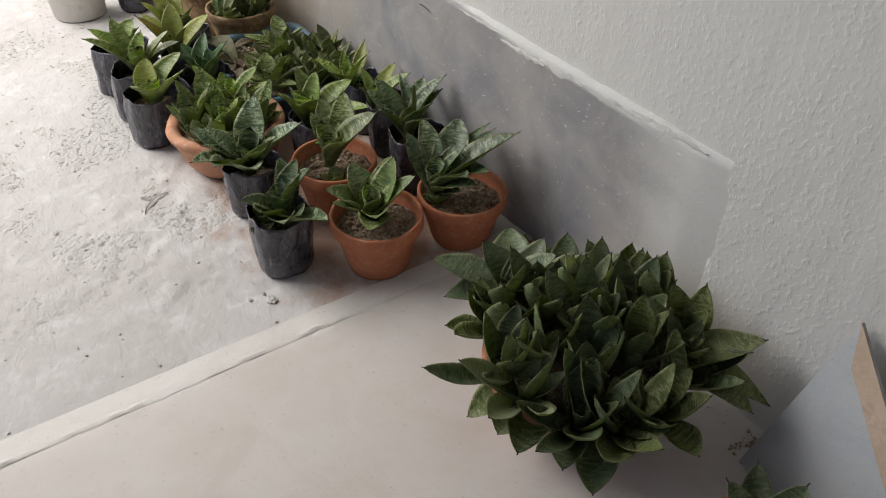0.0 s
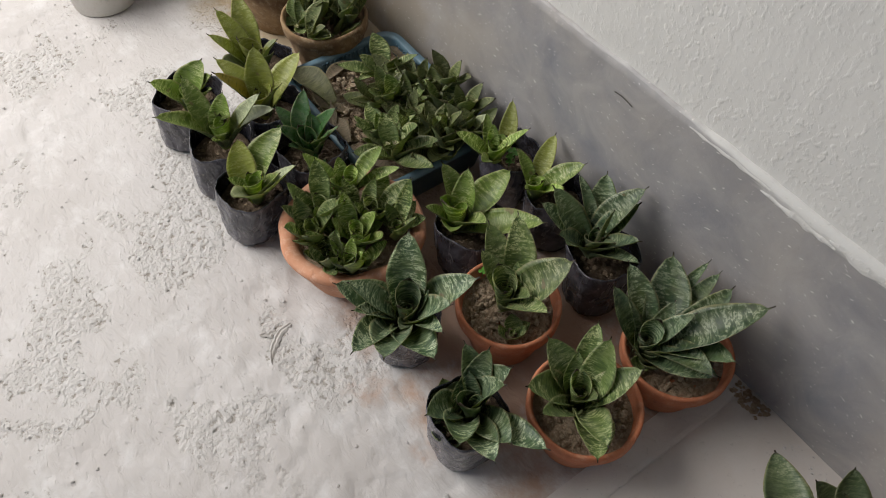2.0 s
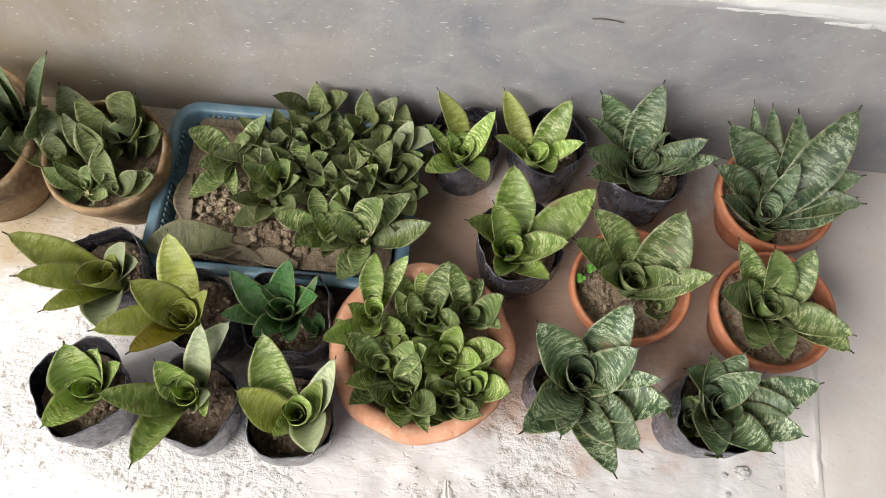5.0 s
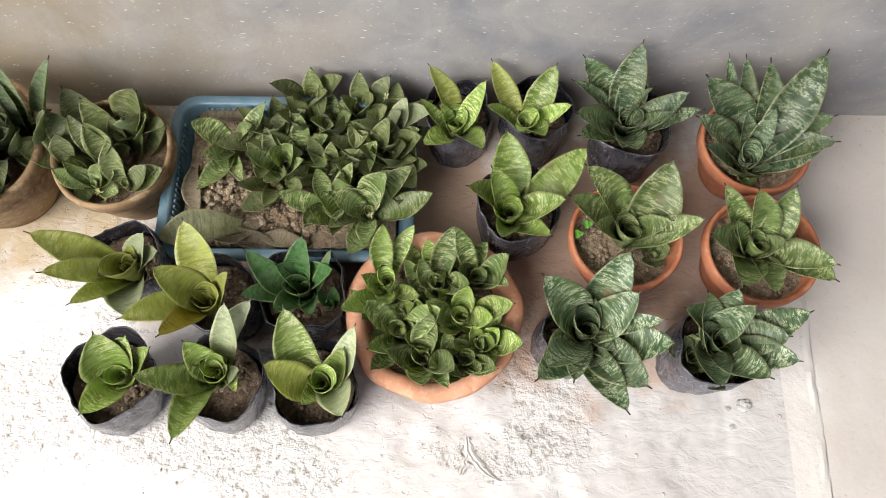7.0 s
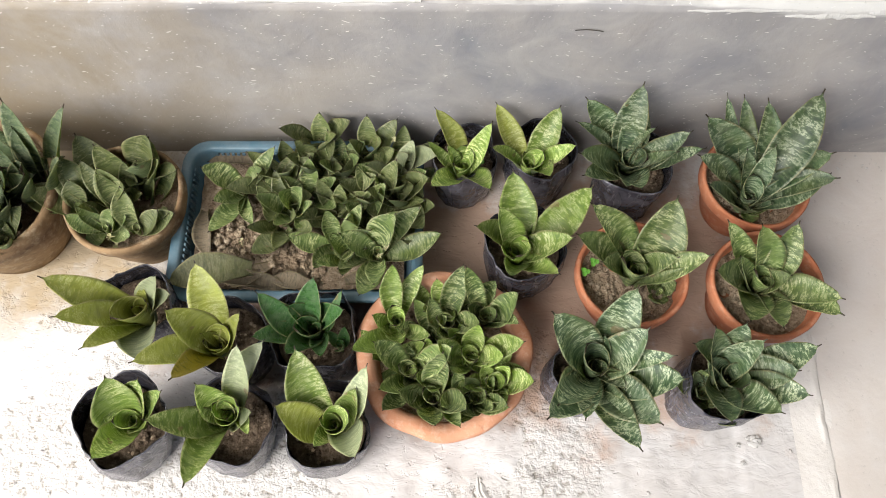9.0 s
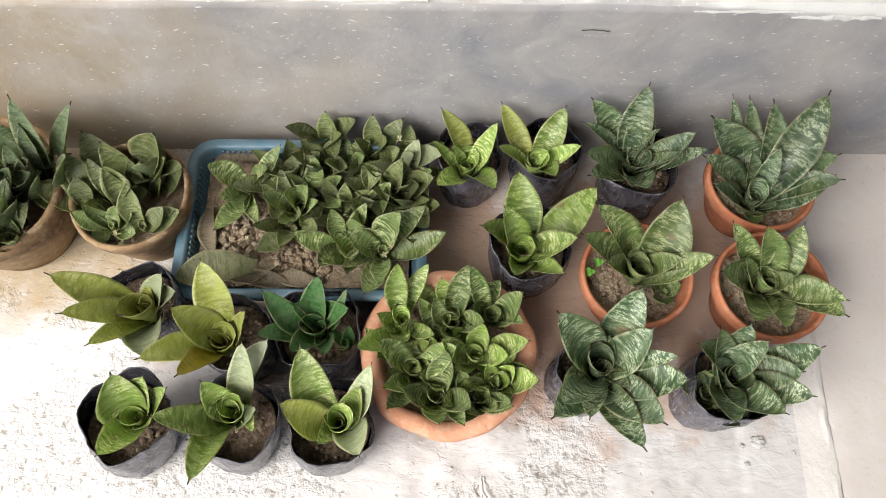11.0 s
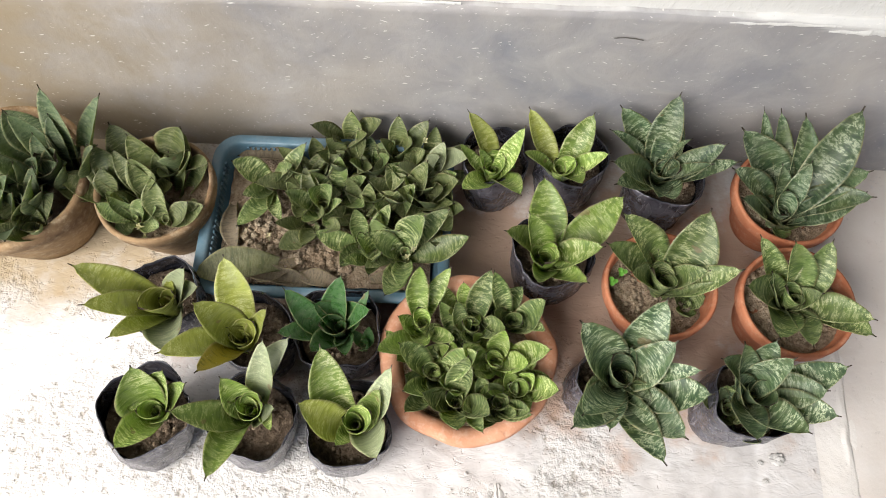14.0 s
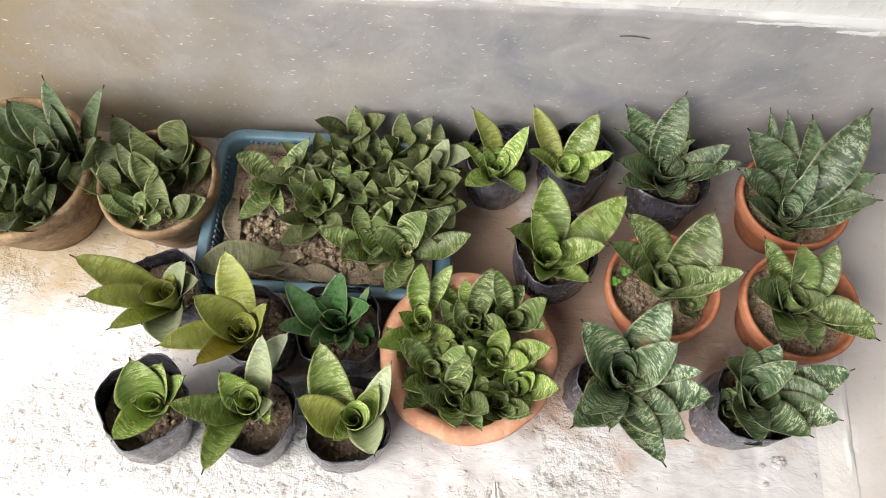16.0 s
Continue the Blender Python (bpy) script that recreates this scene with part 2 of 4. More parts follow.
def floor_material():
    m, nt, b = material("rough_cement_floor", 0.85, 0, 0.3)
    o = coords(nt)
    n1 = noisy(nt, o, 2.2, 5, 0.6)
    n2 = noisy(nt, o, 15, 7, 0.66)
    n3 = noisy(nt, o, 88, 4, 0.62)
    n4 = noisy(nt, coords(nt, "Object", (1, 1.8, 1)), 34, 3, 0.55, 0.5)
    dimple = noisy(nt, coords(nt, "Object", (1, 1.5, 1)), 75, 3, 0.6, 0.4)
    place = node(nt, "SeparateXYZ")
    nt.links.new(o, place.inputs[0])
    trowelled = node(nt, "MapRange", **{"From Min": -0.30, "From Max": -0.06, "To Min": 1.0, "To Max": 0.12})
    nt.links.new(place.outputs["X"], trowelled.inputs["Value"])
    # patches where the skin of the cement has flaked off
    flake = noisy(nt, coords(nt, "Object", (1, 1.25, 1)), 4.6, 8, 0.62, 0.35)
    worn = mixed(nt, 1.0, ramp(nt, flake, (0.515, (0.0,)), (0.535, (1.0,))), trowelled.outputs[0], "MULTIPLY")
    col = mixed(nt, ramp(nt, n1, (0.36, (0.0,)), (0.66, (1.0,))), (0.445, 0.420, 0.405), (0.510, 0.490, 0.480))
    col = mixed(nt, ramp(nt, n2, (0.5, (0.0,)), (0.66, (0.7,))), col, (0.575, 0.562, 0.555))
    col = mixed(nt, mixed(nt, 1.0, worn, (0.75, 0.75, 0.75), "MULTIPLY"), col, mixed(nt, n2, (0.42, 0.40, 0.38), (0.54, 0.525, 0.51)))
    col = mixed(nt, mixed(nt, 1.0, ramp(nt, n3, (0.36, (0.95,)), (0.44, (0.0,))), worn, "MULTIPLY"), col, (0.26, 0.235, 0.205))
    pit = mixed(nt, 1.0, ramp(nt, dimple, (0.235, (0.7,)), (0.275, (0.0,))), trowelled.outputs[0], "MULTIPLY")
    col = mixed(nt, pit, col, (0.27, 0.245, 0.215))
    col = mixed(nt, ramp(nt, n4, (0.235, (0.9,)), (0.265, (0.0,))), col, (0.19, 0.17, 0.15))
    # brown earth plus shade painted in between the pots; spilt earth round older ones
    for at, size, lo, hi, earth_and_shade in (((0.27, 0.46, 0), (0.97, 2.3, 0), 0.78, 1.02, (0.37, 0.235, 0.16)), ((2.3, 0.40, 0), (2.3, 4.2, 0), 0.95, 1.35, (0.33, 0.245, 0.13))):
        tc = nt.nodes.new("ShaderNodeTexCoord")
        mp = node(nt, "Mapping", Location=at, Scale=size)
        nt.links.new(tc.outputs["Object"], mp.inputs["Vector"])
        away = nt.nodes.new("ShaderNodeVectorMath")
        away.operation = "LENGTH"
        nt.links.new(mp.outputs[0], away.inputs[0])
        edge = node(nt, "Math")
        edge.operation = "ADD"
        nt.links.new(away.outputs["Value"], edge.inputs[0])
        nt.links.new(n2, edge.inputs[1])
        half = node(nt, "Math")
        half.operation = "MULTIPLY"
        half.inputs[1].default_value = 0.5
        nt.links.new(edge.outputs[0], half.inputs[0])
        col = mixed(nt, ramp(nt, half.outputs[0], (lo / 2, (0.8,)), (hi / 2, (0.0,))), col, earth_and_shade)
    nt.links.new(col, b.inputs["Base Color"])
    rough_h = mixed(nt, 1.0, n3, worn, "MULTIPLY")
    dent_h = mixed(nt, 1.0, ramp(nt, dimple, (0.25, (0.0,)), (0.40, (1.0,))), trowelled.outputs[0], "MULTIPLY")
    sunk = mixed(nt, 1.0, (1.0, 1.0, 1.0), worn, "SUBTRACT")
    bump(nt, b, n4, 0.004, 0.6, bump(nt, b, rough_h, 0.008, 0.9, bump(nt, b, sunk, 0.0055, 1.0, bump(nt, b, dent_h, 0.0013, 0.8))))
    return m


def smooth_cement(name, a, c, streak, bumps=0.0006, flecks=0.0, fringe=False):
    m, nt, b = material(name, 0.6, 0, 0.35)
    o = coords(nt)
    n1 = noisy(nt, o, 3.2, 5, 0.6, 0.6)
    n2 = noisy(nt, coords(nt, "Object", (7, 7, 55)), 3, 4, 0.6)
    n4 = noisy(nt, o, 130, 4, 0.7)
    col = mixed(nt, ramp(nt, n1, (0.34, (0.0,)), (0.68, (1.0,))), a, c)
    col = mixed(nt, ramp(nt, n2, (0.55, (0.0,)), (0.85, (0.12,))), col, streak)
    n5 = noisy(nt, o, 13, 6, 0.62, 0.8)
    col = mixed(nt, ramp(nt, n5, (0.42, (0.0,)), (0.68, (0.5,))), col, streak)
    col = mixed(nt, ramp(nt, n5, (0.28, (0.2,)), (0.44, (0.0,))), col, (a[0] * 0.8, a[1] * 0.77, a[2] * 0.74))
    if fringe:
        # plaster smeared down over the band's upper edge and its end
        place = node(nt, "SeparateXYZ")
        nt.links.new(o, place.inputs[0])
        drag = noisy(nt, coords(nt, "Object", (9, 1, 60)), 1.0, 5, 0.65)
        blot = noisy(nt, coords(nt, "Object", (3, 1, 3)), 3.0, 5, 0.6)
        # whitewash reaches lower on the stretch towards the band's end
        lower = node(nt, "MapRange", **{"From Min": -0.16, "From Max": 0.02, "To Min": 0.0, "To Max": 0.020})
        nt.links.new(place.outputs["X"], lower.inputs["Value"])
        for axis, lo, hi, sway, most, grain in (("Z", 0.322, 0.331, 0.030, 0.95, drag), ("X", 0.25, 0.37, 0.14, 1.0, blot)):
            sum_ = node(nt, "Math")
            sum_.operation = "MULTIPLY_ADD"
            nt.links.new(grain, sum_.inputs[0])
            sum_.inputs[1].default_value = sway
            raised = node(nt, "Math")
            raised.operation = "ADD"
            nt.links.new(place.outputs[axis], raised.inputs[0])
            if axis == "Z":
                nt.links.new(lower.outputs[0], raised.inputs[1])
            else:
                raised.inputs[1].default_value = 0.0
            nt.links.new(raised.outputs[0], sum_.inputs[2])
            span = node(nt, "MapRange", **{"From Min": lo + sway * 0.5, "From Max": hi + sway * 0.5, "To Min": 0.0, "To Max": most})
            nt.links.new(sum_.outputs[0], span.inputs["Value"])
            col = mixed(nt, span.outputs[0], col, (0.57, 0.56, 0.535))
    if flecks:
        # brown splash stains on the part behind the older pots
        stain = node(nt, "SeparateXYZ")
        nt.links.new(o, stain.inputs[0])
        reach = node(nt, "MapRange", **{"From Min": -0.42, "From Max": -0.85, "To Min": 0.0, "To Max": 0.85})
        nt.links.new(stain.outputs["X"], reach.inputs["Value"])
        col = mixed(nt, mixed(nt, 1.0, ramp(nt, noisy(nt, o, 5, 6, 0.65, 0.4), (0.32, (0.0,)), (0.56, (1.0,))), reach.outputs[0], "MULTIPLY"), col, (0.225, 0.185, 0.130))
        far = node(nt, "MapRange", **{"From Min": -0.80, "From Max": -1.0, "To Min": 0.0, "To Max": 0.8})
        nt.links.new(stain.outputs["X"], far.inputs["Value"])
        col = mixed(nt, mixed(nt, 1.0, ramp(nt, n5, (0.3, (0.4,)), (0.55, (1.0,))), far.outputs[0], "MULTIPLY"), col, (0.215, 0.165, 0.095))
        # pale trowel nicks, short and thin, in two directions
        for turn, size in ((14, 62), (-22, 84), (35, 120)):
            tc = nt.nodes.new("ShaderNodeTexCoord")
            mp = node(nt, "Mapping", Rotation=(0, radians(turn), 0))
            nt.links.new(tc.outputs["Object"], mp.inputs["Vector"])
            mp2 = node(nt, "Mapping", Scale=(1, 1, 4.0))
            nt.links.new(mp.outputs[0], mp2.inputs["Vector"])
            nick = noisy(nt, mp2.outputs[0], size, 1.5, 0.5)
            col = mixed(nt, ramp(nt, nick, (0.715, (0.0,)), (0.735, (flecks,))), col, (0.70, 0.67, 0.62))
    col = mixed(nt, ramp(nt, n4, (0.26, (0.4,)), (0.38, (0.0,))), col, (0.2, 0.19, 0.18))
    nt.links.new(col, b.inputs["Base Color"])
    nt.links.new(ramp(nt, n1, (0.3, (0.5,)), (0.7, (0.72,))), b.inputs["Roughness"])
    bump(nt, b, n4, bumps, 0.6, bump(nt, b, n5, bumps * 3, 0.5))
    return m


def plaster_material():
    m, nt, b = material("white_rough_plaster", 0.9, 0, 0.25)
    o = coords(nt)
    n1 = noisy(nt, o, 2.5, 4, 0.6)
    n2 = noisy(nt, coords(nt, "Object", (1, 1, 0.75)), 150, 2.0, 0.5, 0.0)
    n3 = noisy(nt, o, 150, 3, 0.6)
    some = ramp(nt, noisy(nt, o, 9, 3, 0.6), (0.35, (0.3,)), (0.6, (1.0,)))
    lumps = mixed(nt, 1.0, ramp(nt, n2, (0.50, (0.0,)), (0.68, (1.0,))), some, "MULTIPLY")
    holes = ramp(nt, noisy(nt, o, 190, 1.5, 0.5), (0.20, (0.0,)), (0.26, (1.0,)))
    drip = noisy(nt, coords(nt, "Object", (1, 1, 0.2)), 28, 3, 0.55)
    col = mixed(nt, n1, (0.51, 0.50, 0.475), (0.60, 0.585, 0.555))
    col = mixed(nt, ramp(nt, n3, (0.25, (0.35,)), (0.4, (0.0,))), col, (0.44, 0.42, 0.38))
    col = mixed(nt, holes, (0.33, 0.30, 0.26), col)
    nt.links.new(col, b.inputs["Base Color"])
    bump(nt, b, lumps, 0.0006, 0.8, bump(nt, b, drip, 0.0030, 0.5, bump(nt, b, n3, 0.0006, 0.5, bump(nt, b, holes, 0.002, 0.6))))
    return m


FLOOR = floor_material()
PLATFORM = smooth_cement("smooth_cement_floor", (0.495, 0.448, 0.408), (0.55, 0.512, 0.482), (0.565, 0.54, 0.52))
MORTAR = smooth_cement("pale_mortar", (0.52, 0.485, 0.45), (0.60, 0.575, 0.545), (0.62, 0.60, 0.58), 0.0012)
PLINTH = smooth_cement("grey_cement_plinth", (0.20, 0.203, 0.222), (0.35, 0.32, 0.288), (0.39, 0.37, 0.35), 0.0006, 0.75, True)
PLASTER = plaster_material()
BOARD = smooth_cement("blue_grey_board", (0.31, 0.325, 0.34), (0.36, 0.375, 0.39), (0.4, 0.4, 0.4))
BOARD_EDGE = clay_material("raw_board_edge", (0.36, 0.27, 0.20), (0.44, 0.34, 0.26), (0.3, 0.22, 0.16))
WHITE = clay_material("white_plastic", (0.66, 0.64, 0.60), (0.72, 0.70, 0.66), (0.55, 0.50, 0.42), 0.5)


# ---- mesh helpers ----
def mesh_object(name, bm, mat, smooth=True):
    me = bpy.data.meshes.new(name)
    bmesh.ops.recalc_face_normals(bm, faces=bm.faces[:])
    bm.to_mesh(me)
    bm.free()
    me.materials.append(mat)
    if smooth:
        me.polygons.foreach_set("use_smooth", [True] * len(me.polygons))
    return new(name, me)


def part(name, bm, mat, parent, label="", smooth=True):
    ob = mesh_object(name, bm, mat, smooth)
    ob.parent = parent
    if label:
        tagged(ob, label=label)
    return ob


def thing(name, x, y, z, label, category, group=""):
    ob = new(name)
    ob.empty_display_size = 0.02
    ob.location = (x, y, z)
    return tagged(ob, label=label, category=category, group=group)


def rings_mesh(rings, close_start=False, close_end=False):
    """Quads between closed rings of equal length."""
    bm = bmesh.new()
    vs = [[bm.verts.new(p) for p in ring] for ring in rings]
    k = len(vs[0])
    for a, b in zip(vs, vs[1:]):
        for i in range(k):
            bm.faces.new((a[i], a[(i + 1) % k], b[(i + 1) % k], b[i]))
    if close_start:
        bm.faces.new(vs[0][::-1])
    if close_end:
        bm.faces.new(vs[-1])
    return bm


def lathe(profile, seg=56, wobble=0.0, freq=2.0, seed=0.0):
    """A turned body from (radius, height) pairs, made a little uneven."""
    rings = []
    for r, z in profile:
        ring = []
        for i in range(seg):
            a = 2 * math.pi * i / seg
            n = noise.noise((math.cos(a) * freq + seed, math.sin(a) * freq, z * 18 + seed))
            n2 = noise.noise((math.cos(a) * freq + seed + 9, math.sin(a) * freq, seed))
            rr = r * (1 + wobble * n)
            ring.append((rr * math.cos(a), rr * math.sin(a), z + wobble * 0.07 * n2 * (1 if z > 0.02 else 0)))
        rings.append(ring)
    return rings_mesh(rings, True, True)


def leaf_mesh(base, az, el, length, width, seed, rows=18, cols=8, arch=16.0, roll=0.0):
    """A thick, channelled, pointed blade from base in the given direction, mm and degrees."""
    rnd = random.Random(seed)
    a, L, W = radians(az), length / 1000, 1.2 * width / 1000
    out = Vector((math.cos(a), math.sin(a), 0))
    up = Vector((0, 0, 1))
    side = Vector((-math.sin(a), math.cos(a), 0))

    def way(e):
        return out * math.cos(radians(e)) + up * math.sin(radians(e))

    p0 = Vector(base) + out * 0.004
    p1 = p0 + way(min(el + arch, 89)) * L * 0.52
    p2 = p0 + way(el) * L
    lean = rnd.uniform(-0.10, 0.10) * L
    twist = rnd.uniform(-0.22, 0.22)
    bm = bmesh.new()
    uvl = bm.loops.layers.uv.new("UVMap")
    grid = {}
    for r in range(rows + 1):
        v = 1 - (1 - r / rows) ** 1.35
        c = p0 * (1 - v) ** 2 + p1 * 2 * v * (1 - v) + p2 * v * v + side * lean * math.sin(math.pi * v)
        t = ((p1 - p0) * (1 - v) + (p2 - p1) * v).normalized()
        s = side * math.cos(twist * v) + t.cross(side) * math.sin(twist * v)
        n = s.cross(t) * -1
        if v < 0.55:
            hw = 0.62 + 0.38 * math.sin(math.pi / 2 * v / 0.55)
        else:
            q = (v - 0.55) / 0.45
            hw = max(1 - q ** 1.8, 0.0) ** 0.95 * (1 - 0.16 * q)
            if v > 0.945:
                hw = max(hw * 0.32, 0.03)
        hw *= W / 2 * (1 + 0.035 * noise.noise((v * 6, seed * 0.37, 0)))
        fold = (1.35 + 0.6 * roll) * (1 - v) ** 1.5 + 0.55 + roll
        thick = 0.0022 * (1 - 0.6 * v)
        for k in range(cols + 1):
            u = 2 * k / cols - 1
            ang = fold * u
            edge = 0.0012 * abs(u) * noise.noise((v * 9, u * 2, seed * 1.7))
            off = s * (hw * math.sin(ang) / fold) + n * -(hw * (math.cos(ang) - 1) / fold - edge)
            grid[r, k, 0] = bm.verts.new(c + off)
            grid[r, k, 1] = bm.verts.new(c + off - n * thick * (1 - 0.75 * u * u))

    def quad(keys, under=0):
        f = bm.faces.new([grid[k] for k in keys])
        f.material_index = under
        for loop, (r, k, _) in zip(f.loops, keys):
            loop[uvl].uv = (k / cols, 1 - (1 - r / rows) ** 1.35)

    for r in range(rows):
        for k in range(cols):
            quad([(r, k, 0), (r, k + 1, 0), (r + 1, k + 1, 0), (r + 1, k, 0)])
            quad([(r, k, 1), (r + 1, k, 1), (r + 1, k + 1, 1), (r, k + 1, 1)], 1)
        quad([(r, 0, 0), (r + 1, 0, 0), (r + 1, 0, 1), (r, 0, 1)])
        quad([(r, cols, 0), (r, cols, 1), (r + 1, cols, 1), (r + 1, cols, 0)])
    return bm


def funnel_mesh(base, az, height, radius, seed, rows=14, cols=22):
    """A young leaf rolled round the heart: a flaring cup that opens towards one pointed tip."""
    bm = bmesh.new()
    uvl = bm.loops.layers.uv.new("UVMap")
    grid = {}
    for r in range(rows + 1):
        v = r / rows
        span = 3.35 if v < 0.42 else 3.35 * max(1 - ((v - 0.42) / 0.58) ** 1.5, 0.0)
        span = max(span, 0.02)
        for k in range(cols + 1):
            u = 2 * k / cols - 1
            a = radians(az) + u * span
            open_ = radius * (0.34 + 0.66 * v ** 0.9) * (1 - 0.07 * u) + 0.55 * radius * max(0, v - 0.45) * math.cos(u * span)
            open_ *= 1 + 0.05 * noise.noise((v * 4, u * 2, seed * 0.71))
            z = height * v * (1 + 0.05 * u)
            for side, rr in ((0, open_), (1, open_ + 0.0010 * (1 - 0.6 * v))):
                grid[r, k, side] = bm.verts.new(Vector(base) + Vector((rr * math.cos(a), rr * math.sin(a), z)))

    def quad(keys, under=0):
        f = bm.faces.new([grid[k] for k in keys])
        f.material_index = under
        for loop, (r, k, _) in zip(f.loops, keys):
            loop[uvl].uv = (k / cols, 0.35 + 0.65 * r / rows)

    for r in range(rows):
        for k in range(cols):
            quad([(r, k, 0), (r, k + 1, 0), (r + 1, k + 1, 0), (r + 1, k, 0)])
            quad([(r, k, 1), (r + 1, k, 1), (r + 1, k + 1, 1), (r, k + 1, 1)])
        quad([(r, 0, 0), (r + 1, 0, 0), (r + 1, 0, 1), (r, 0, 1)])
        quad([(r, cols, 0), (r, cols, 1), (r + 1, cols, 1), (r + 1, cols, 0)])
    for k in range(cols):
        quad([(rows, k, 0), (rows, k + 1, 0), (rows, k + 1, 1), (rows, k, 1)])
    return bm


def grow(parent, crown, leaves, mat, seed, odd=None, rows=18, cols=8, spread=0.0, arch=16.0, heart=1.0):
    """Leaves of a rosette: (azimuth, elevation, length mm, width mm) each, from a crown in world metres."""
    base = Vector(crown) - parent.location
    for i, (az, el, length, width) in enumerate(leaves):
        chosen = odd.get(i, mat) if odd else mat
        at = base
        if spread:
            flat, rise = length / 1000 * math.cos(radians(el)), length * math.sin(radians(el))
            shift = min(flat * spread, 0.034)
            at = base + Vector((math.cos(radians(az)), math.sin(radians(az)), 0)) * shift
            flat = 1000 * (flat - shift)
            el, length = math.degrees(math.atan2(rise, flat)), math.hypot(rise, flat)
        ob = part("leaf", leaf_mesh(at, az, el, length, width, seed * 31 + i, rows, cols, arch), chosen, parent)
        ob.data.materials.append(LEAF_UNDER)
    # the young leaves are rolled into a funnel in the heart
    rnd = random.Random(seed)
    longest = heart * max(l for _, _, l, _ in leaves) / 1000
    a0 = rnd.uniform(0, 360)
    for k, (tall, wide) in enumerate([(0.56, 0.138), (0.44, 0.088), (0.33, 0.046)]):
        ob = part("young_leaf", funnel_mesh(base, a0 + k * 140, longest * tall, longest * wide, seed * 77 + k), mat, parent)
        ob.data.materials.append(LEAF_UNDER)


def soil_mesh(radius, height, seed, seg=44, rings=16, squash=1.0):
    """An uneven bed of soil with lumps, and a skirt below it."""
    rs = []
    for j in range(rings, -1, -1):
        r = radius * j / rings + 0.0004
        rs.append([(r * math.cos(a), r * math.sin(a) * squash,
                    height + 0.006 * noise.noise((r * math.cos(a) * 60 + seed, r * math.sin(a) * 60, seed)) + 0.004 * noise.noise((r * math.cos(a) * 190, r * math.sin(a) * 190, seed)))
                   for a in [2 * math.pi * i / seg for i in range(seg)]])
    skirt = [(x * 0.9, y * 0.9, height - 0.02) for x, y, _ in rs[0]]
    return rings_mesh([skirt] + rs, True, True)


def crumbs(parent, cx, cy, z, radius, count, seed, mat, size=0.004):
    """Clods and grit lying on the soil, one joined mesh."""
    rnd = random.Random(seed)
    bm = bmesh.new()
    for _ in range(count):
        a, r = rnd.uniform(0, 6.283), radius * math.sqrt(rnd.random())
        s = size * (0.25 + 1.0 * rnd.random() ** 2.2)
        got = bmesh.ops.create_icosphere(bm, subdivisions=1, radius=s)
        for v in got["verts"]:
            v.co = Vector((v.co.x * rnd.uniform(0.7, 1.3), v.co.y * rnd.uniform(0.7, 1.3), v.co.z * 0.7)) + Vector((cx + r * math.cos(a), cy + r * math.sin(a), z))
    tagged(part("soil_grit", bm, mat, parent, smooth=False), kind="stuff")


# ---- containers ----
def flower_pot(x, y, z, r, h, label, seed, group="terracotta pots"):
    root = thing("potted_plant", x, y, z, label, "potted plant", group)
    prof = [(r * 0.58, 0), (r * 0.66, 0.0015), (r * 0.70, 0.01), (r * 0.90, h * 0.74), (r * 0.915, h * 0.76), (r * 0.985, h * 0.775), (r, h * 0.80),
            (r * 1.0, h * 0.965), (r * 0.985, h * 0.992), (r * 0.955, h), (r * 0.92, h * 0.985), (r * 0.905, h * 0.95), (r * 0.86, h * 0.72)]
    part("pot", lathe(prof, 64, 0.012, 1.5, seed), TERRACOTTA, root, "smooth orange terracotta pot")
    bed = part("soil", soil_mesh(r * 0.885, h * 0.75, seed), SOIL, root, "dry crumbly brown soil")
    crumbs(bed, 0, 0, h * 0.75 + 0.001, r * 0.82, 330, seed, SOIL, 0.0050)
    crumbs(bed, 0, 0, h * 0.75 + 0.004, r * 0.8, 130, seed + 5, CLOD, 0.0036)
    return root


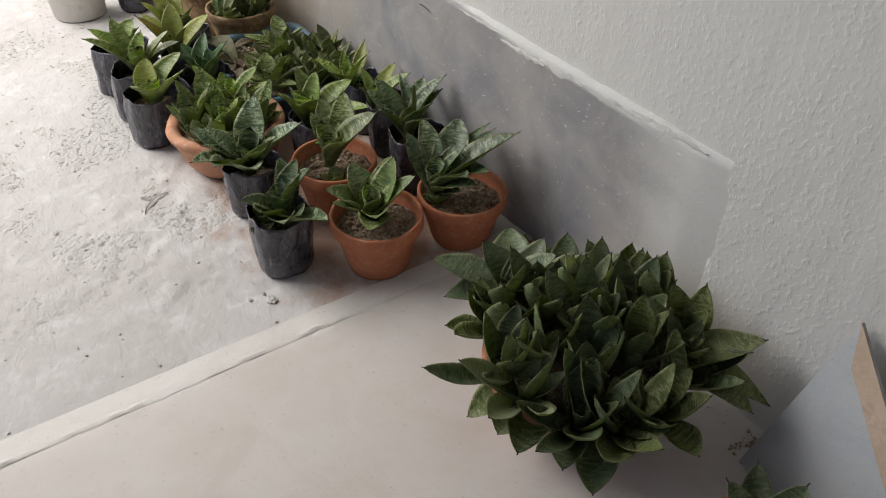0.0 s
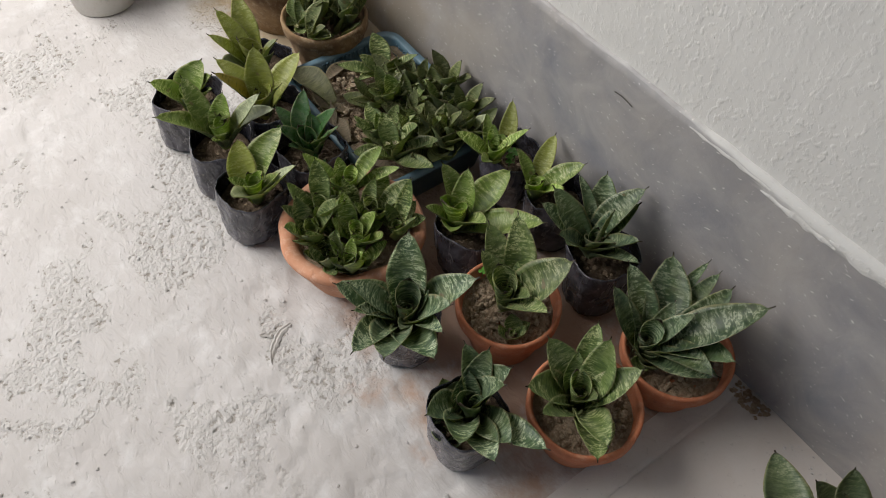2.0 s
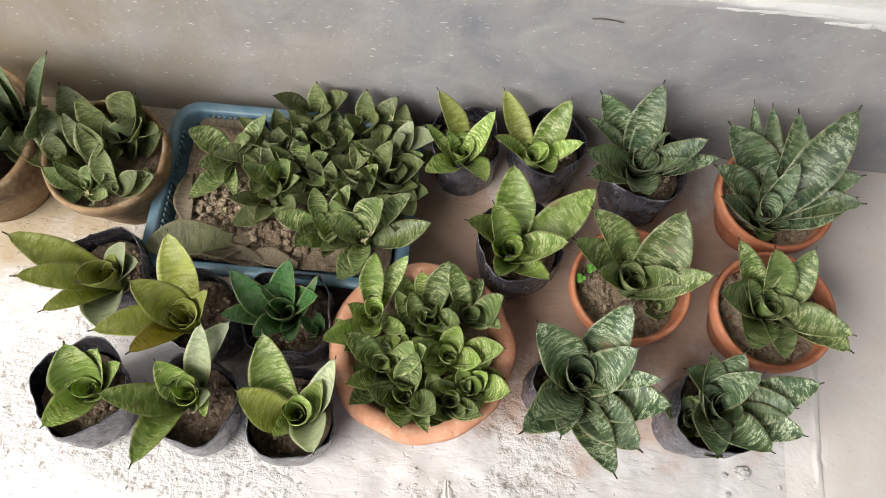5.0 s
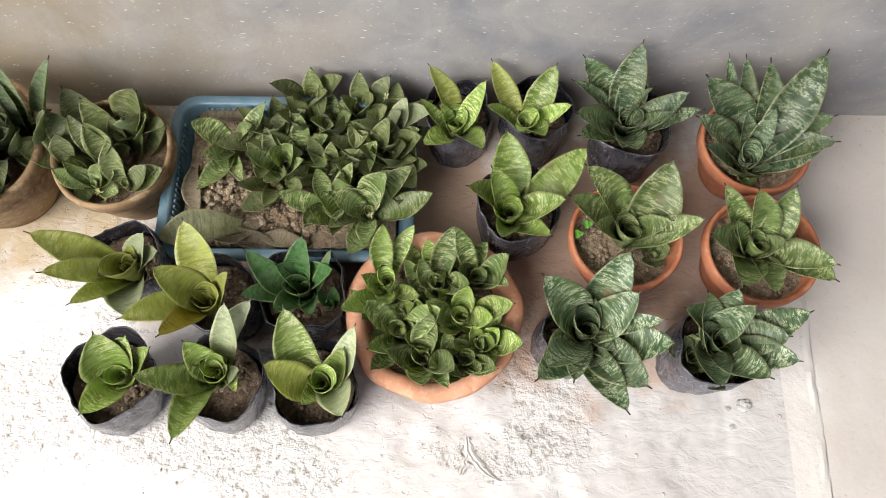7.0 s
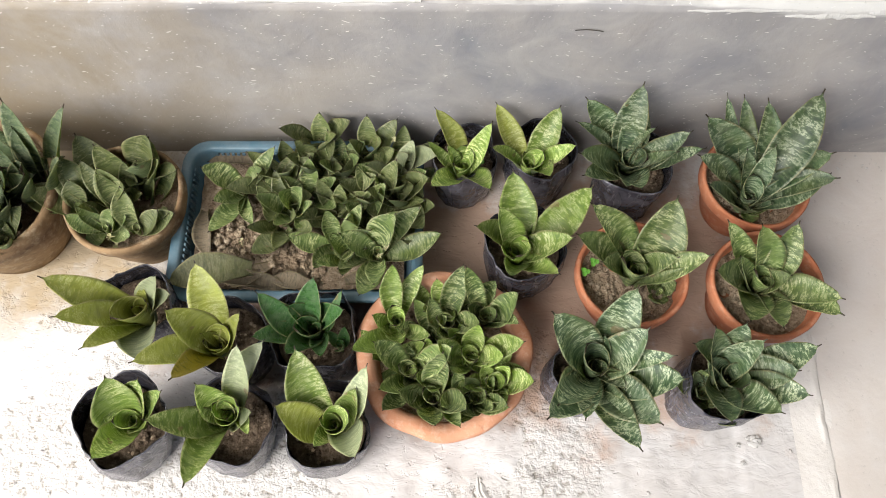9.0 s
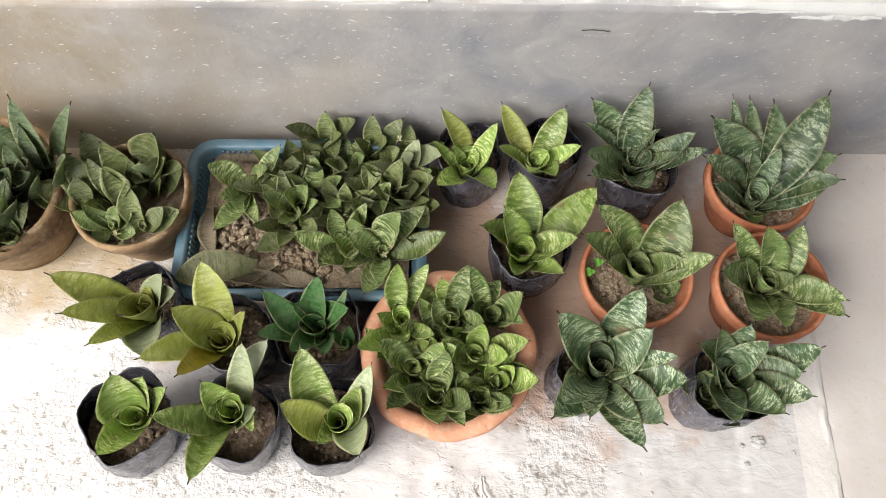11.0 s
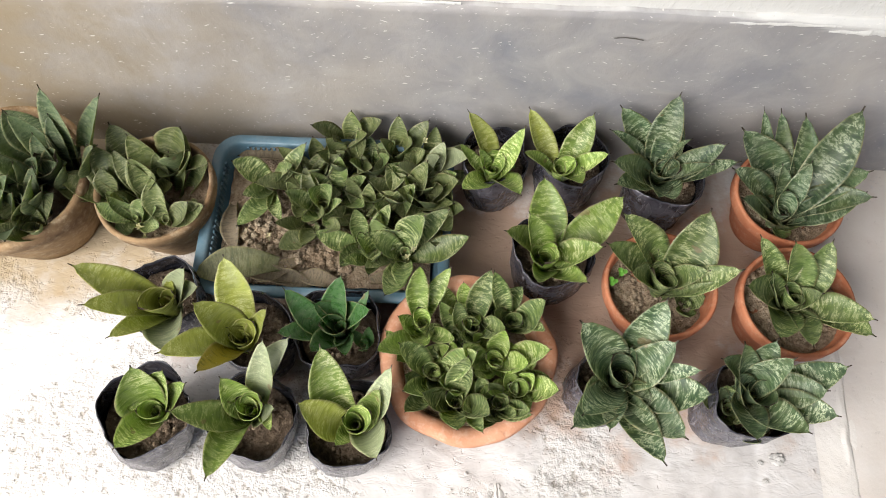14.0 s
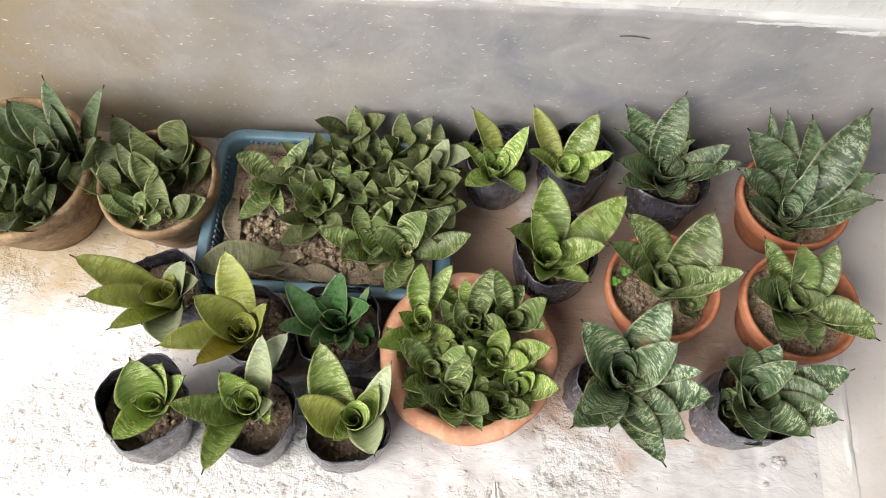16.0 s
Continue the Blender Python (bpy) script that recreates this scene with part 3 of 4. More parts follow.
def grow_bag(x, y, r, h, label, seed, lean=(0, 0), fill=0.66):
    """A black polythene nursery bag, pleated and crumpled, open at the top."""
    root = thing("bagged_plant", x, y, 0, label, "potted plant", "black nursery bags")
    seg, rows = 60, 18
    outer, inner = [], []
    for j in range(rows + 1):
        v = j / rows
        ring, ring2 = [], []
        for i in range(seg):
            a = 2 * math.pi * i / seg
            ca, sa = math.cos(a), math.sin(a)
            crease = abs(noise.noise((ca * 2.4 + seed, sa * 2.4, v * 1.6 + seed))) * 0.12 + abs(noise.noise((ca * 5 + seed, sa * 5 + 4, v * 2.5))) * 0.035
            flare = 0.90 + 0.10 * min(1, v * 1.6) + 0.05 * max(0, v - 0.8) * 5 * noise.noise((ca * 1.3, sa * 1.3, seed + 8))
            if v < 0.12:
                flare *= 0.90 + 0.10 * math.sqrt(v / 0.12)
            rr = r * flare * (1.05 - crease)
            rr *= 1 + 0.06 * math.cos(4 * (a + seed)) * (0.4 + 0.6 * v)
            zz = h * v * (1 + (0.07 * noise.noise((ca * 1.8 + seed, sa * 1.8, 3)) if v > 0.5 else 0))
            sx, sy = lean[0] * zz, lean[1] * zz
            ring.append((rr * ca + sx, rr * sa + sy, zz))
            ring2.append(((rr - 0.0012) * ca + sx, (rr - 0.0012) * sa + sy, zz))
        outer.append(ring)
        inner.append(ring2)
    rings = [[(px_ * 0.4, py_ * 0.4, 0.0005) for px_, py_, _ in outer[0]]] + outer + inner[::-1][: int(rows * 0.75)]
    bag = part("bag", rings_mesh(rings, True, False), BAG, root, "crumpled black polythene bag")
    bag.data.materials.append(BAG_INSIDE)
    for f in bag.data.polygons:
        if f.index >= seg * (rows + 1) and f.index < seg * (len(rings) - 1):
            f.material_index = 1
    s = part("soil", soil_mesh(r * 0.93, h * fill, seed), DARK_SOIL, root, "dark brown soil")
    s.location = (lean[0] * h * fill, lean[1] * h * fill, 0)
    crumbs(s, 0, 0, h * fill + 0.001, r * 0.78, 120, seed, DARK_SOIL, 0.0042)
    crumbs(s, 0, 0, h * fill + 0.003, r * 0.78, 26, seed + 3, SOIL, 0.0032)
    return root

# ---- the setting ----
def sheet(name, origin, du, dv, nu, nv, lift, mat, label, thick=None):
    """A grid spanned by du and dv from origin, raised along its normal by lift(u, v in metres)."""
    o, du, dv = Vector(origin), Vector(du), Vector(dv)
    n = du.cross(dv).normalized()
    verts, faces = [], []
    for j in range(nv + 1):
        for i in range(nu + 1):
            p = o + du * (i / nu) + dv * (j / nv)
            verts.append(p + n * lift(p))
    for j in range(nv):
        for i in range(nu):
            a = j * (nu + 1) + i
            faces.append((a, a + 1, a + nu + 2, a + nu + 1))
    me = bpy.data.meshes.new(name)
    me.from_pydata([tuple(v) for v in verts], [], faces)
    me.materials.append(mat)
    me.polygons.foreach_set("use_smooth", [True] * len(me.polygons))
    return tagged(new(name, me), label=label, kind="structure")


def slab(name, x0, x1, y0, y1, z0, z1, mat, label):
    bm = bmesh.new()
    bmesh.ops.create_cube(bm, size=1)
    for v in bm.verts:
        v.co = Vector(((x0, x1)[v.co.x > 0], (y0, y1)[v.co.y > 0], (z0, z1)[v.co.z > 0]))
    return tagged(mesh_object(name, bm, mat, False), label=label, kind="structure")


def fbm(p, octaves=4):
    total, gain = 0.0, 1.0
    for _ in range(octaves):
        total += gain * noise.noise(p)
        p, gain = p * 2.1, gain * 0.5
    return total


def floor_lift(p):
    worn = max(0.0, min(1.0, 0.55 + 1.5 * noise.noise((p.x * 1.9 + 3, p.y * 1.9, 0))))
    away = max(0.0, min(1.0, (-0.10 - p.y) / 0.3))
    rough = worn * away * (1.0 if p.x < -0.02 else 0.25)
    z = 0.0022 * rough * fbm(Vector((p.x * 26, p.y * 26, 1)), 4)
    flake = noise.noise((p.x * 11, p.y * 15, 7)) + 0.3 * noise.noise((p.x * 50, p.y * 50, 2))
    if flake > 0.12:
        z -= 0.0016 * rough * min(1, (flake - 0.12) * 14)
    return min(z, 0.0012)


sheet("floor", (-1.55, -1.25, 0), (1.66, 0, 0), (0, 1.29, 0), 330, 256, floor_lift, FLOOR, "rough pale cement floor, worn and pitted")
slab("ground", -4.2, 3.0, -3.4, 1.0, -0.2, -0.012, FLOOR, "plain cement slab under the veranda")
sheet("platform", (0.098, -1.25, 0.004), (1.9, 0, 0), (0, 1.29, 0), 190, 130,
      lambda p: 0.0009 * fbm(Vector((p.x * 7, p.y * 7, 3)), 3) - (0.0035 * max(0, 1 - (p.x - 0.098) / 0.008) * max(0, 0.2 + noise.noise((p.y * 22, 0, 1)))), PLATFORM,
      "smooth pinkish cement floor with a chipped edge")


def strip_lift(p):
    """A flat pale strip that ends in a ragged crack at the smooth floor."""
    edge = 0.097 + 0.0022 * noise.noise((p.y * 9, 0, 4)) + 0.0016 * noise.noise((p.y * 55, 0, 2))
    if p.x > edge:
        return 0.0030 - 0.004 * max(0.0, 0.1 + noise.noise((p.y * 22, p.x * 60, 8)))
    ridge = max(0.0, 1 - abs(p.x - edge + 0.006) / 0.006)
    return 0.0014 + 0.0024 * min(1, (p.x - 0.053) / 0.03) + ridge * 0.0022 * max(0, 0.3 + noise.noise((p.y * 45, p.x * 60, 1))) + 0.0003 * fbm(Vector((p.x * 60, p.y * 40, 2)), 2)


sheet("threshold", (0.053, -1.25, 0.0), (0.052, 0, 0), (0, 1.29, 0), 40, 620, strip_lift, MORTAR, "flat pale mortar strip beside the smooth floor")


def plinth_top(x):
    return 0.324 + 0.0035 * noise.noise((x * 7, 0, 2)) + 0.002 * noise.noise((x * 31, 0, 5))


# grey plinth band at the foot of the wall, its upper edge uneven
verts, faces, nu, nv = [], [], 260, 22
for j in range(nv + 1):
    for i in range(nu + 1):
        x = -2.6 + 3.03 * i / nu
        z = plinth_top(x) * min(1, j / (nv - 1)) - 0.01 * (j == 0)
        if i == nu:
            x += 0.008 * noise.noise((z * 30, 1, 1)) - 0.03 * (0.315 - z) / 0.3
        y = 0.0012 * noise.noise((x * 6, z * 9, 0)) + (0.007 if j == nv else 0) + 0.009 * max(0, (x - 0.36) / 0.07)
        verts.append((x, y, z))
for j in range(nv):
    for i in range(nu):
        a = j * (nu + 1) + i
        faces.append((a, a + 1, a + nu + 2, a + nu + 1))
me = bpy.data.meshes.new("wall_plinth")
me.from_pydata(verts, [], faces)
me.materials.append(PLINTH)
me.polygons.foreach_set("use_smooth", [True] * len(me.polygons))
tagged(new("wall_plinth", me), label="smooth grey cement band along the foot of the wall", kind="structure")

sheet("wall_north", (-2.6, 0.0055, 0.0), (3.9, 0, 0), (0, 0, 0.95), 560, 150,
      lambda p: 0.0005 * fbm(Vector((p.x * 30, 1, p.z * 22)), 3) + (0.0 if p.z > 0.28 else -0.004 + 0.004 * max(0.0, min(1.0, (p.x - 0.36) / 0.06))), PLASTER, "rough white plastered wall")
slab("wall_north_upper", -4.2, 3.0, 0.012, 0.2, -0.01, 2.8, PLASTER, "white plastered wall")
# ceiling, side wall and parapet are unseen, added to shape the incoming light
slab("ceiling", -4.2, 3.0, -3.4, 0.2, 2.8, 2.95, PLASTER, "unseen white slab added to keep out overhead sky light")
slab("wall_east", 2.8, 3.0, -3.4, 0.012, -0.01, 2.8, PLASTER, "unseen white wall added to close the right side")
slab("parapet", -4.2, 2.8, -3.0, -2.85, -0.01, 0.95, PLASTER, "unseen low white wall added below the sky opening")


def smear(x, z, w, h, seed):
    """A thin scab of white plaster over the plinth's upper edge."""
    bm = bmesh.new()
    top, n = [], 26
    rim = [bm.verts.new((x + w * t, 0.0006, z + h * (0.5 + 0.5 * noise.noise((t * 6, seed, 0))) * math.sin(math.pi * min(max(t, 0.03), 0.97)) ** 0.5)) for t in [i / n for i in range(n + 1)]]
    mid = [bm.verts.new((x + w * t, -0.0014 - 0.0005 * noise.noise((t * 20, seed, 3)), z + h * 0.15 * noise.noise((t * 9, seed, 5)))) for t in [i / n for i in range(n + 1)]]
    low = [bm.verts.new((x + w * t, 0.0006, z - h * (0.45 + 0.7 * noise.noise((t * 8, seed, 9))) * math.sin(math.pi * min(max(t, 0.03), 0.97)) ** 0.5)) for t in [i / n for i in range(n + 1)]]
    for a, b in ((rim, mid), (mid, low)):
        for i in range(n):
            bm.faces.new((a[i], a[i + 1], b[i + 1], b[i]))
    return bm


wall = bpy.data.objects["wall_plinth"]
for k, (x, z, w, h) in enumerate([(-0.13, 0.313, 0.12, 0.008), (-0.02, 0.304, 0.10, 0.010), (0.07, 0.309, 0.09, 0.012), (0.15, 0.312, 0.12, 0.010), (0.25, 0.317, 0.12, 0.013), (-0.62, 0.326, 0.2, 0.006), (-0.9, 0.327, 0.16, 0.005)]):
    part("plaster_smear", smear(x, z, w, h, k * 3.7), PLASTER, wall, "smear of white plaster")

def scratch(pts, width, depth_y):
    bm = bmesh.new()
    rows = [[bm.verts.new((x, depth_y, z + s * width)) for s in (-1, 1)] for x, z in pts]
    for a, b in zip(rows, rows[1:]):
        bm.faces.new((a[0], b[0], b[1], a[1]))
    return bm


GROOVE = clay_material("dark_groove", (0.06, 0.055, 0.05), (0.09, 0.08, 0.07), (0.12, 0.1, 0.09))
part("scratch", scratch([(-0.247, 0.281), (-0.235, 0.2825), (-0.222, 0.281), (-0.214, 0.279)], 0.0009, -0.0016), GROOVE, wall, "dark scratch in the cement")


def gouge(pts, width, seed):
    """A shallow ragged groove with raised lips in the floor."""
    bm = bmesh.new()
    fine = []
    for (x0, y0), (x1, y1) in zip(pts, pts[1:]):
        fine += [(x0 + (x1 - x0) * k / 6, y0 + (y1 - y0) * k / 6) for k in range(6)]
    fine.append(pts[-1])
    rows = []
    for k, (x, y) in enumerate(fine):
        w = width * (0.35 + 0.65 * math.sin(math.pi * (k + 0.5) / len(fine))) * (1 + 0.6 * noise.noise((k * 0.7, seed, 0)))
        sway = 0.003 * noise.noise((k * 0.45, seed, 5))
        rows.append([bm.verts.new((x + sway + s * w, y + 0.3 * sway, z)) for s, z in ((-1.8, 0.0004), (-0.8, 0.0022), (0, 0.0008), (0.8, 0.0017), (2.0, 0.0004))])
    for a, b in zip(rows, rows[1:]):
        for k in range(4):
            bm.faces.new((a[k], a[k + 1], b[k + 1], b[k]))
    return bm


CRACKED = clay_material("broken_cement", (0.33, 0.31, 0.285), (0.45, 0.43, 0.41), (0.51, 0.49, 0.475))
floor_sheet = bpy.data.objects["floor"]
part("crack", gouge([(-0.35, -0.463), (-0.348, -0.479), (-0.338, -0.494), (-0.324, -0.507), (-0.308, -0.515)], 0.004, 1.0), CRACKED, floor_sheet, "ragged crack in the cement", smooth=False)
part("crack", gouge([(-0.358, -0.508), (-0.352, -0.496), (-0.349, -0.482)], 0.003, 2.0), CRACKED, floor_sheet, "ragged crack in the cement", smooth=False)


# ---- potted plants ----
GREEN_CLOVER, nt_, b_ = material("clover_green", 0.5)
b_.inputs["Base Color"].default_value = (0.085, 0.25, 0.025, 1)


def clover(parent, x, y, z, seed, count=4):
    """Wood-sorrel seedlings: three round leaflets on a thread of a stalk."""
    rnd = random.Random(seed)
    for _ in range(count):
        bm = bmesh.new()
        px_, py_, hz = x + rnd.uniform(-0.008, 0.008), y + rnd.uniform(-0.008, 0.008), z + rnd.uniform(0.008, 0.022)
        for k in range(3):
            a = k * 2.094 + rnd.uniform(0, 0.4)
            c = Vector((px_ + 0.0032 * math.cos(a), py_ + 0.0032 * math.sin(a), hz))
            mid = bm.verts.new(c + Vector((0, 0, -0.0007)))
            ring = [bm.verts.new(c + Vector((0.0032 * math.cos(t), 0.0032 * math.sin(t), 0.0009 * math.cos(2 * t)))) for t in [i * 0.6283 for i in range(10)]]
            for i in range(10):
                bm.faces.new((mid, ring[i], ring[(i + 1) % 10]))
        bmesh.ops.create_cone(bm, segments=5, radius1=0.0006, radius2=0.0005, depth=hz - z + 0.004, matrix=Matrix.Translation((px_, py_, (hz + z - 0.004) / 2)))
        part("clover_sprig", bm, GREEN_CLOVER, parent, "bright green three-leaved seedling")


pot_a = flower_pot(0.009, -0.239, 0, 0.071, 0.098, "terracotta pot with banded green rosette beside the mortar strip", 11)
grow(pot_a, (-0.003, -0.24, 0.073), [(126, 44, 107, 33), (108, 62, 107, 42), (60, 53, 107, 38), (179, 47, 96, 42), (-32, 32, 107, 46), (-24, 41, 107, 38), (-120, 44, 91, 46), (-88, 45, 91, 33), (-2, 70, 64, 29), (147, 60, 75, 29)], LEAF_MID, 11)
pot_b = flower_pot(-0.158, -0.225, 0, 0.0706, 0.098, "terracotta pot with tall pale-banded green rosette plant", 12)
grow(pot_b, (-0.162, -0.231, 0.083), [(59, 52, 128, 57), (134, 49, 128, 42), (160, 47, 116, 39), (1, 50, 116, 35), (3, 63, 87, 28), (-174, 60, 93, 32), (116, 68, 76, 18), (-8, 54, 87, 14)], LEAF_MID, 12)
pot_c = flower_pot(0.021, -0.09, 0, 0.072, 0.092, "terracotta pot with large dark banded rosette plant against the wall", 13)
grow(pot_c, (-0.006, -0.129, 0.083), [(54, 43, 173, 51), (123, 38, 133, 56), (79, 37, 141, 38), (92, 33, 143, 26), (101, 31, 147, 19), (22, 39, 128, 43), (1, 43, 121, 38), (11, 35, 112, 38), (160, 48, 121, 38), (101, 58, 85, 26), (-176, 51, 103, 34), (65, 60, 97, 26)], LEAF_DARK, 13, heart=0.62)
grow(pot_c, (0.003, -0.13, 0.078), [(-172, 63, 49, 26), (28, 35, 51, 26), (-122, 66, 48, 26), (-40, 70, 49, 22)], LEAF_DARK, 63)
clover(pot_c, -0.036, -0.008, 0.085, 3, 6)
clover(pot_b, -0.055, 0.008, 0.082, 4, 2)

bag_c = grow_bag(-0.368, -0.057, 0.043, 0.105, "black nursery bag with small rosette and one yellowing leaf", 21, (0, 0), 0.66)
grow(bag_c, (-0.372, -0.085, 0.083), [(121, 51, 102, 27), (39, 64, 102, 27), (159, 57, 81, 18), (-130, 49, 87, 31), (-57, 49, 92, 29), (152, 76, 71, 22)], LEAF_BRIGHT, 21, {0: LEAF_OLIVE})
clover(bag_c, 0.019, -0.012, 0.098, 5, 5)
bag_d = grow_bag(-0.265, -0.053, 0.045, 0.105, "black nursery bag with a small yellow-green rosette by the wall", 22, (0, 0), 0.66)
grow(bag_d, (-0.284, -0.081, 0.083), [(120, 36, 102, 29), (57, 49, 102, 35), (3, 55, 92, 26), (174, 54, 81, 22), (-61, 60, 81, 28), (10, 77, 56, 15)], LEAF_BRIGHT, 22, {0: LEAF_OLIVE})
bag_a = grow_bag(-0.141, -0.073, 0.048, 0.108, "black nursery bag with a full dark banded rosette by the wall", 23, (0, 0), 0.66)
grow(bag_a, (-0.157, -0.082, 0.088), [(130, 42, 116, 41), (82, 58, 128, 41), (77, 56, 105, 37), (7, 58, 116, 34), (-5, 46, 116, 28), (-22, 64, 105, 22), (-87, 53, 93, 45), (-166, 51, 116, 41), (160, 49, 116, 19), (-148, 45, 111, 34), (-106, 53, 93, 30), (9, 84, 116, 11)], LEAF_DARK, 23, heart=0.85)
bag_e = grow_bag(-0.291, -0.187, 0.05, 0.105, "black nursery bag with bright yellow-green banded rosette", 24, (0, 0), 0.66)
grow(bag_e, (-0.305, -0.204, 0.078), [(92, 35, 116, 47), (39, 27, 137, 45), (-1, 54, 105, 38), (124, 66, 99, 35), (169, 61, 105, 35), (-105, 59, 87, 31), (-44, 52, 99, 31)], LEAF_BRIGHT, 24)
bag_f = grow_bag(-0.228, -0.346, 0.045, 0.1, "black nursery bag hidden by a spreading silver-banded rosette", 25, (0.10, 0.0), 0.6)
grow(bag_f, (-0.217, -0.347, 0.078), [(143, 57, 128, 52), (61, 47, 128, 48), (31, 56, 105, 44), (-13, 36, 116, 52), (0, 49, 116, 24), (-50, 38, 116, 52), (-71, 36, 128, 40), (-134, 39, 116, 44), (-135, 47, 105, 44), (-108, 44, 93, 32), (75, 67, 70, 28), (-46, 54, 64, 24)], LEAF_DARK, 25)
bag_h = grow_bag(-0.068, -0.364, 0.047, 0.108, "black nursery bag with dark blue-green rosette and a small offset", 26, (0.06, 0.0), 0.72)
grow(bag_h, (-0.062, -0.358, 0.078), [(81, 63, 102, 42), (17, 31, 118, 39), (-20, 39, 102, 39), (-50, 49, 92, 42), (123, 61, 102, 35), (155, 56, 102, 35), (-103, 46, 81, 42), (50, 72, 102, 35), (0, 43, 92, 42), (153, 66, 71, 35)], LEAF_DARK, 26)
grow(bag_h, (-0.087, -0.369, 0.068), [(127, 65, 44, 21), (70, 63, 44, 21), (-37, 61, 44, 21), (-135, 69, 44, 21)], LEAF_DARK, 76)
bag_j = grow_bag(-0.772, -0.268, 0.047, 0.105, "black nursery bag with long olive leaves spreading outwards", 27, (0, 0), 0.66)
grow(bag_j, (-0.754, -0.285, 0.083), [(168, 51, 140, 40), (-158, 57, 128, 33), (-124, 53, 111, 27), (-70, 46, 99, 46), (44, 65, 93, 33), (12, 59, 87, 29), (73, 70, 64, 21)], LEAF_OLIVE, 27, {3: LEAF_PALE, 4: LEAF_PALE, 5: LEAF_PALE})
bag_k = grow_bag(-0.655, -0.308, 0.046, 0.11, "black nursery bag with olive rosette and a yellowing lower leaf", 28, (0, 0), 0.66)
grow(bag_k, (-0.657, -0.325, 0.088), [(107, 39, 116, 43), (154, 68, 116, 43), (35, 65, 93, 26), (-158, 44, 116, 36), (-116, 60, 116, 32), (158, 81, 64, 16)], LEAF_OLIVE, 28, {4: LEAF_YELLOW})
bag_l = grow_bag(-0.552, -0.3, 0.052, 0.1, "black nursery bag with a glossy deep green rosette", 29, (0, 0), 0.66)
grow(bag_l, (-0.55, -0.302, 0.073), [(84, 61, 97, 32), (153, 53, 107, 32), (-163, 48, 97, 28), (15, 63, 87, 32), (42, 60, 97, 16), (-119, 60, 87, 36), (-69, 58, 78, 24), (146, 65, 73, 32), (63, 70, 49, 20)], LEAF_GLOSS, 29)
grow(bag_l, (-0.522, -0.314, 0.063), [(67, 65, 39, 16), (138, 67, 39, 14), (-50, 75, 39, 14)], LEAF_GLOSS, 79)
bag_b = grow_bag(-0.785, -0.424, 0.052, 0.105, "wide-open black nursery bag with a short broad-leaved rosette", 30, (0.2, 0.16), 0.66)
grow(bag_b, (-0.751, -0.409, 0.073), [(115, 61, 87, 53), (70, 60, 79, 41), (34, 54, 79, 29), (-114, 55, 87, 39), (-27, 66, 52, 29), (173, 59, 52, 25)], LEAF_BRIGHT, 30)
bag_i = grow_bag(-0.653, -0.42, 0.049, 0.105, "black nursery bag with a long-leaved pale green rosette", 31, (0.14, 0.1), 0.66)
grow(bag_i, (-0.639, -0.404, 0.083), [(135, 69, 89, 35), (76, 53, 112, 31), (60, 41, 112, 31), (-166, 57, 123, 35), (-104, 48, 123, 35), (-2, 63, 67, 27), (-40, 56, 67, 16)], LEAF_BRIGHT, 31, {1: LEAF_PALE, 2: LEAF_PALE, 5: LEAF_PALE})
bag_g = grow_bag(-0.543, -0.421, 0.05, 0.105, "black nursery bag with a rosette of one tall mottled leaf", 32, (0.14, 0.08), 0.66)
grow(bag_g, (-0.52, -0.413, 0.073), [(118, 43, 117, 46), (55, 51, 107, 31), (167, 52, 96, 42), (51, 59, 80, 31), (-54, 55, 85, 42), (-121, 62, 64, 23)], LEAF_BRIGHT, 32, {1: LEAF_PALE, 2: LEAF_OLIVE, 4: LEAF_PALE})


def bud(parent, x, y, z, turn, size, mat, seed):
    """A short cupped offset beside the main rosette."""
    grow(parent, (x, y, z), [(turn, 62, 40 * size, 32 * size), (turn + 125, 55, 37 * size, 31 * size), (turn + 245, 58, 38 * size, 31 * size), (turn + 60, 36, 36 * size, 24 * size)], mat, seed, None, 14, 8, 0.0, -14.0, 0.9)


bud(bag_h, -0.088, -0.372, 0.072, 100, 1.0, LEAF_MID, 801)
bud(bag_h, -0.066, -0.395, 0.068, 300, 0.8, LEAF_DARK, 802)
bud(pot_b, -0.124, -0.246, 0.072, 20, 0.8, LEAF_MID, 803)
bud(pot_c, 0.006, -0.122, 0.070, 200, 1.0, LEAF_MID, 804)

# hand-made clay bowl crowded with small rosettes
bowl = thing("bowl_of_rosettes", -0.394, -0.325, 0, "pale hand-made clay bowl crowded with small banded rosettes", "potted plant")
part("bowl", lathe([(0.055, 0), (0.07, 0.002), (0.084, 0.02), (0.097, 0.055), (0.101, 0.068), (0.105, 0.072), (0.1065, 0.080), (0.103, 0.0865), (0.093, 0.0872), (0.084, 0.082), (0.081, 0.07), (0.075, 0.05)], 96, 0.05, 2.3, 4.4), CLAY, bowl, "uneven raw clay bowl with thick rim")
bed = part("soil", soil_mesh(0.082, 0.066, 41), SOIL, bowl, "dry crumbly brown soil")
crumbs(bed, 0, 0, 0.068, 0.08, 90, 41, SOIL)

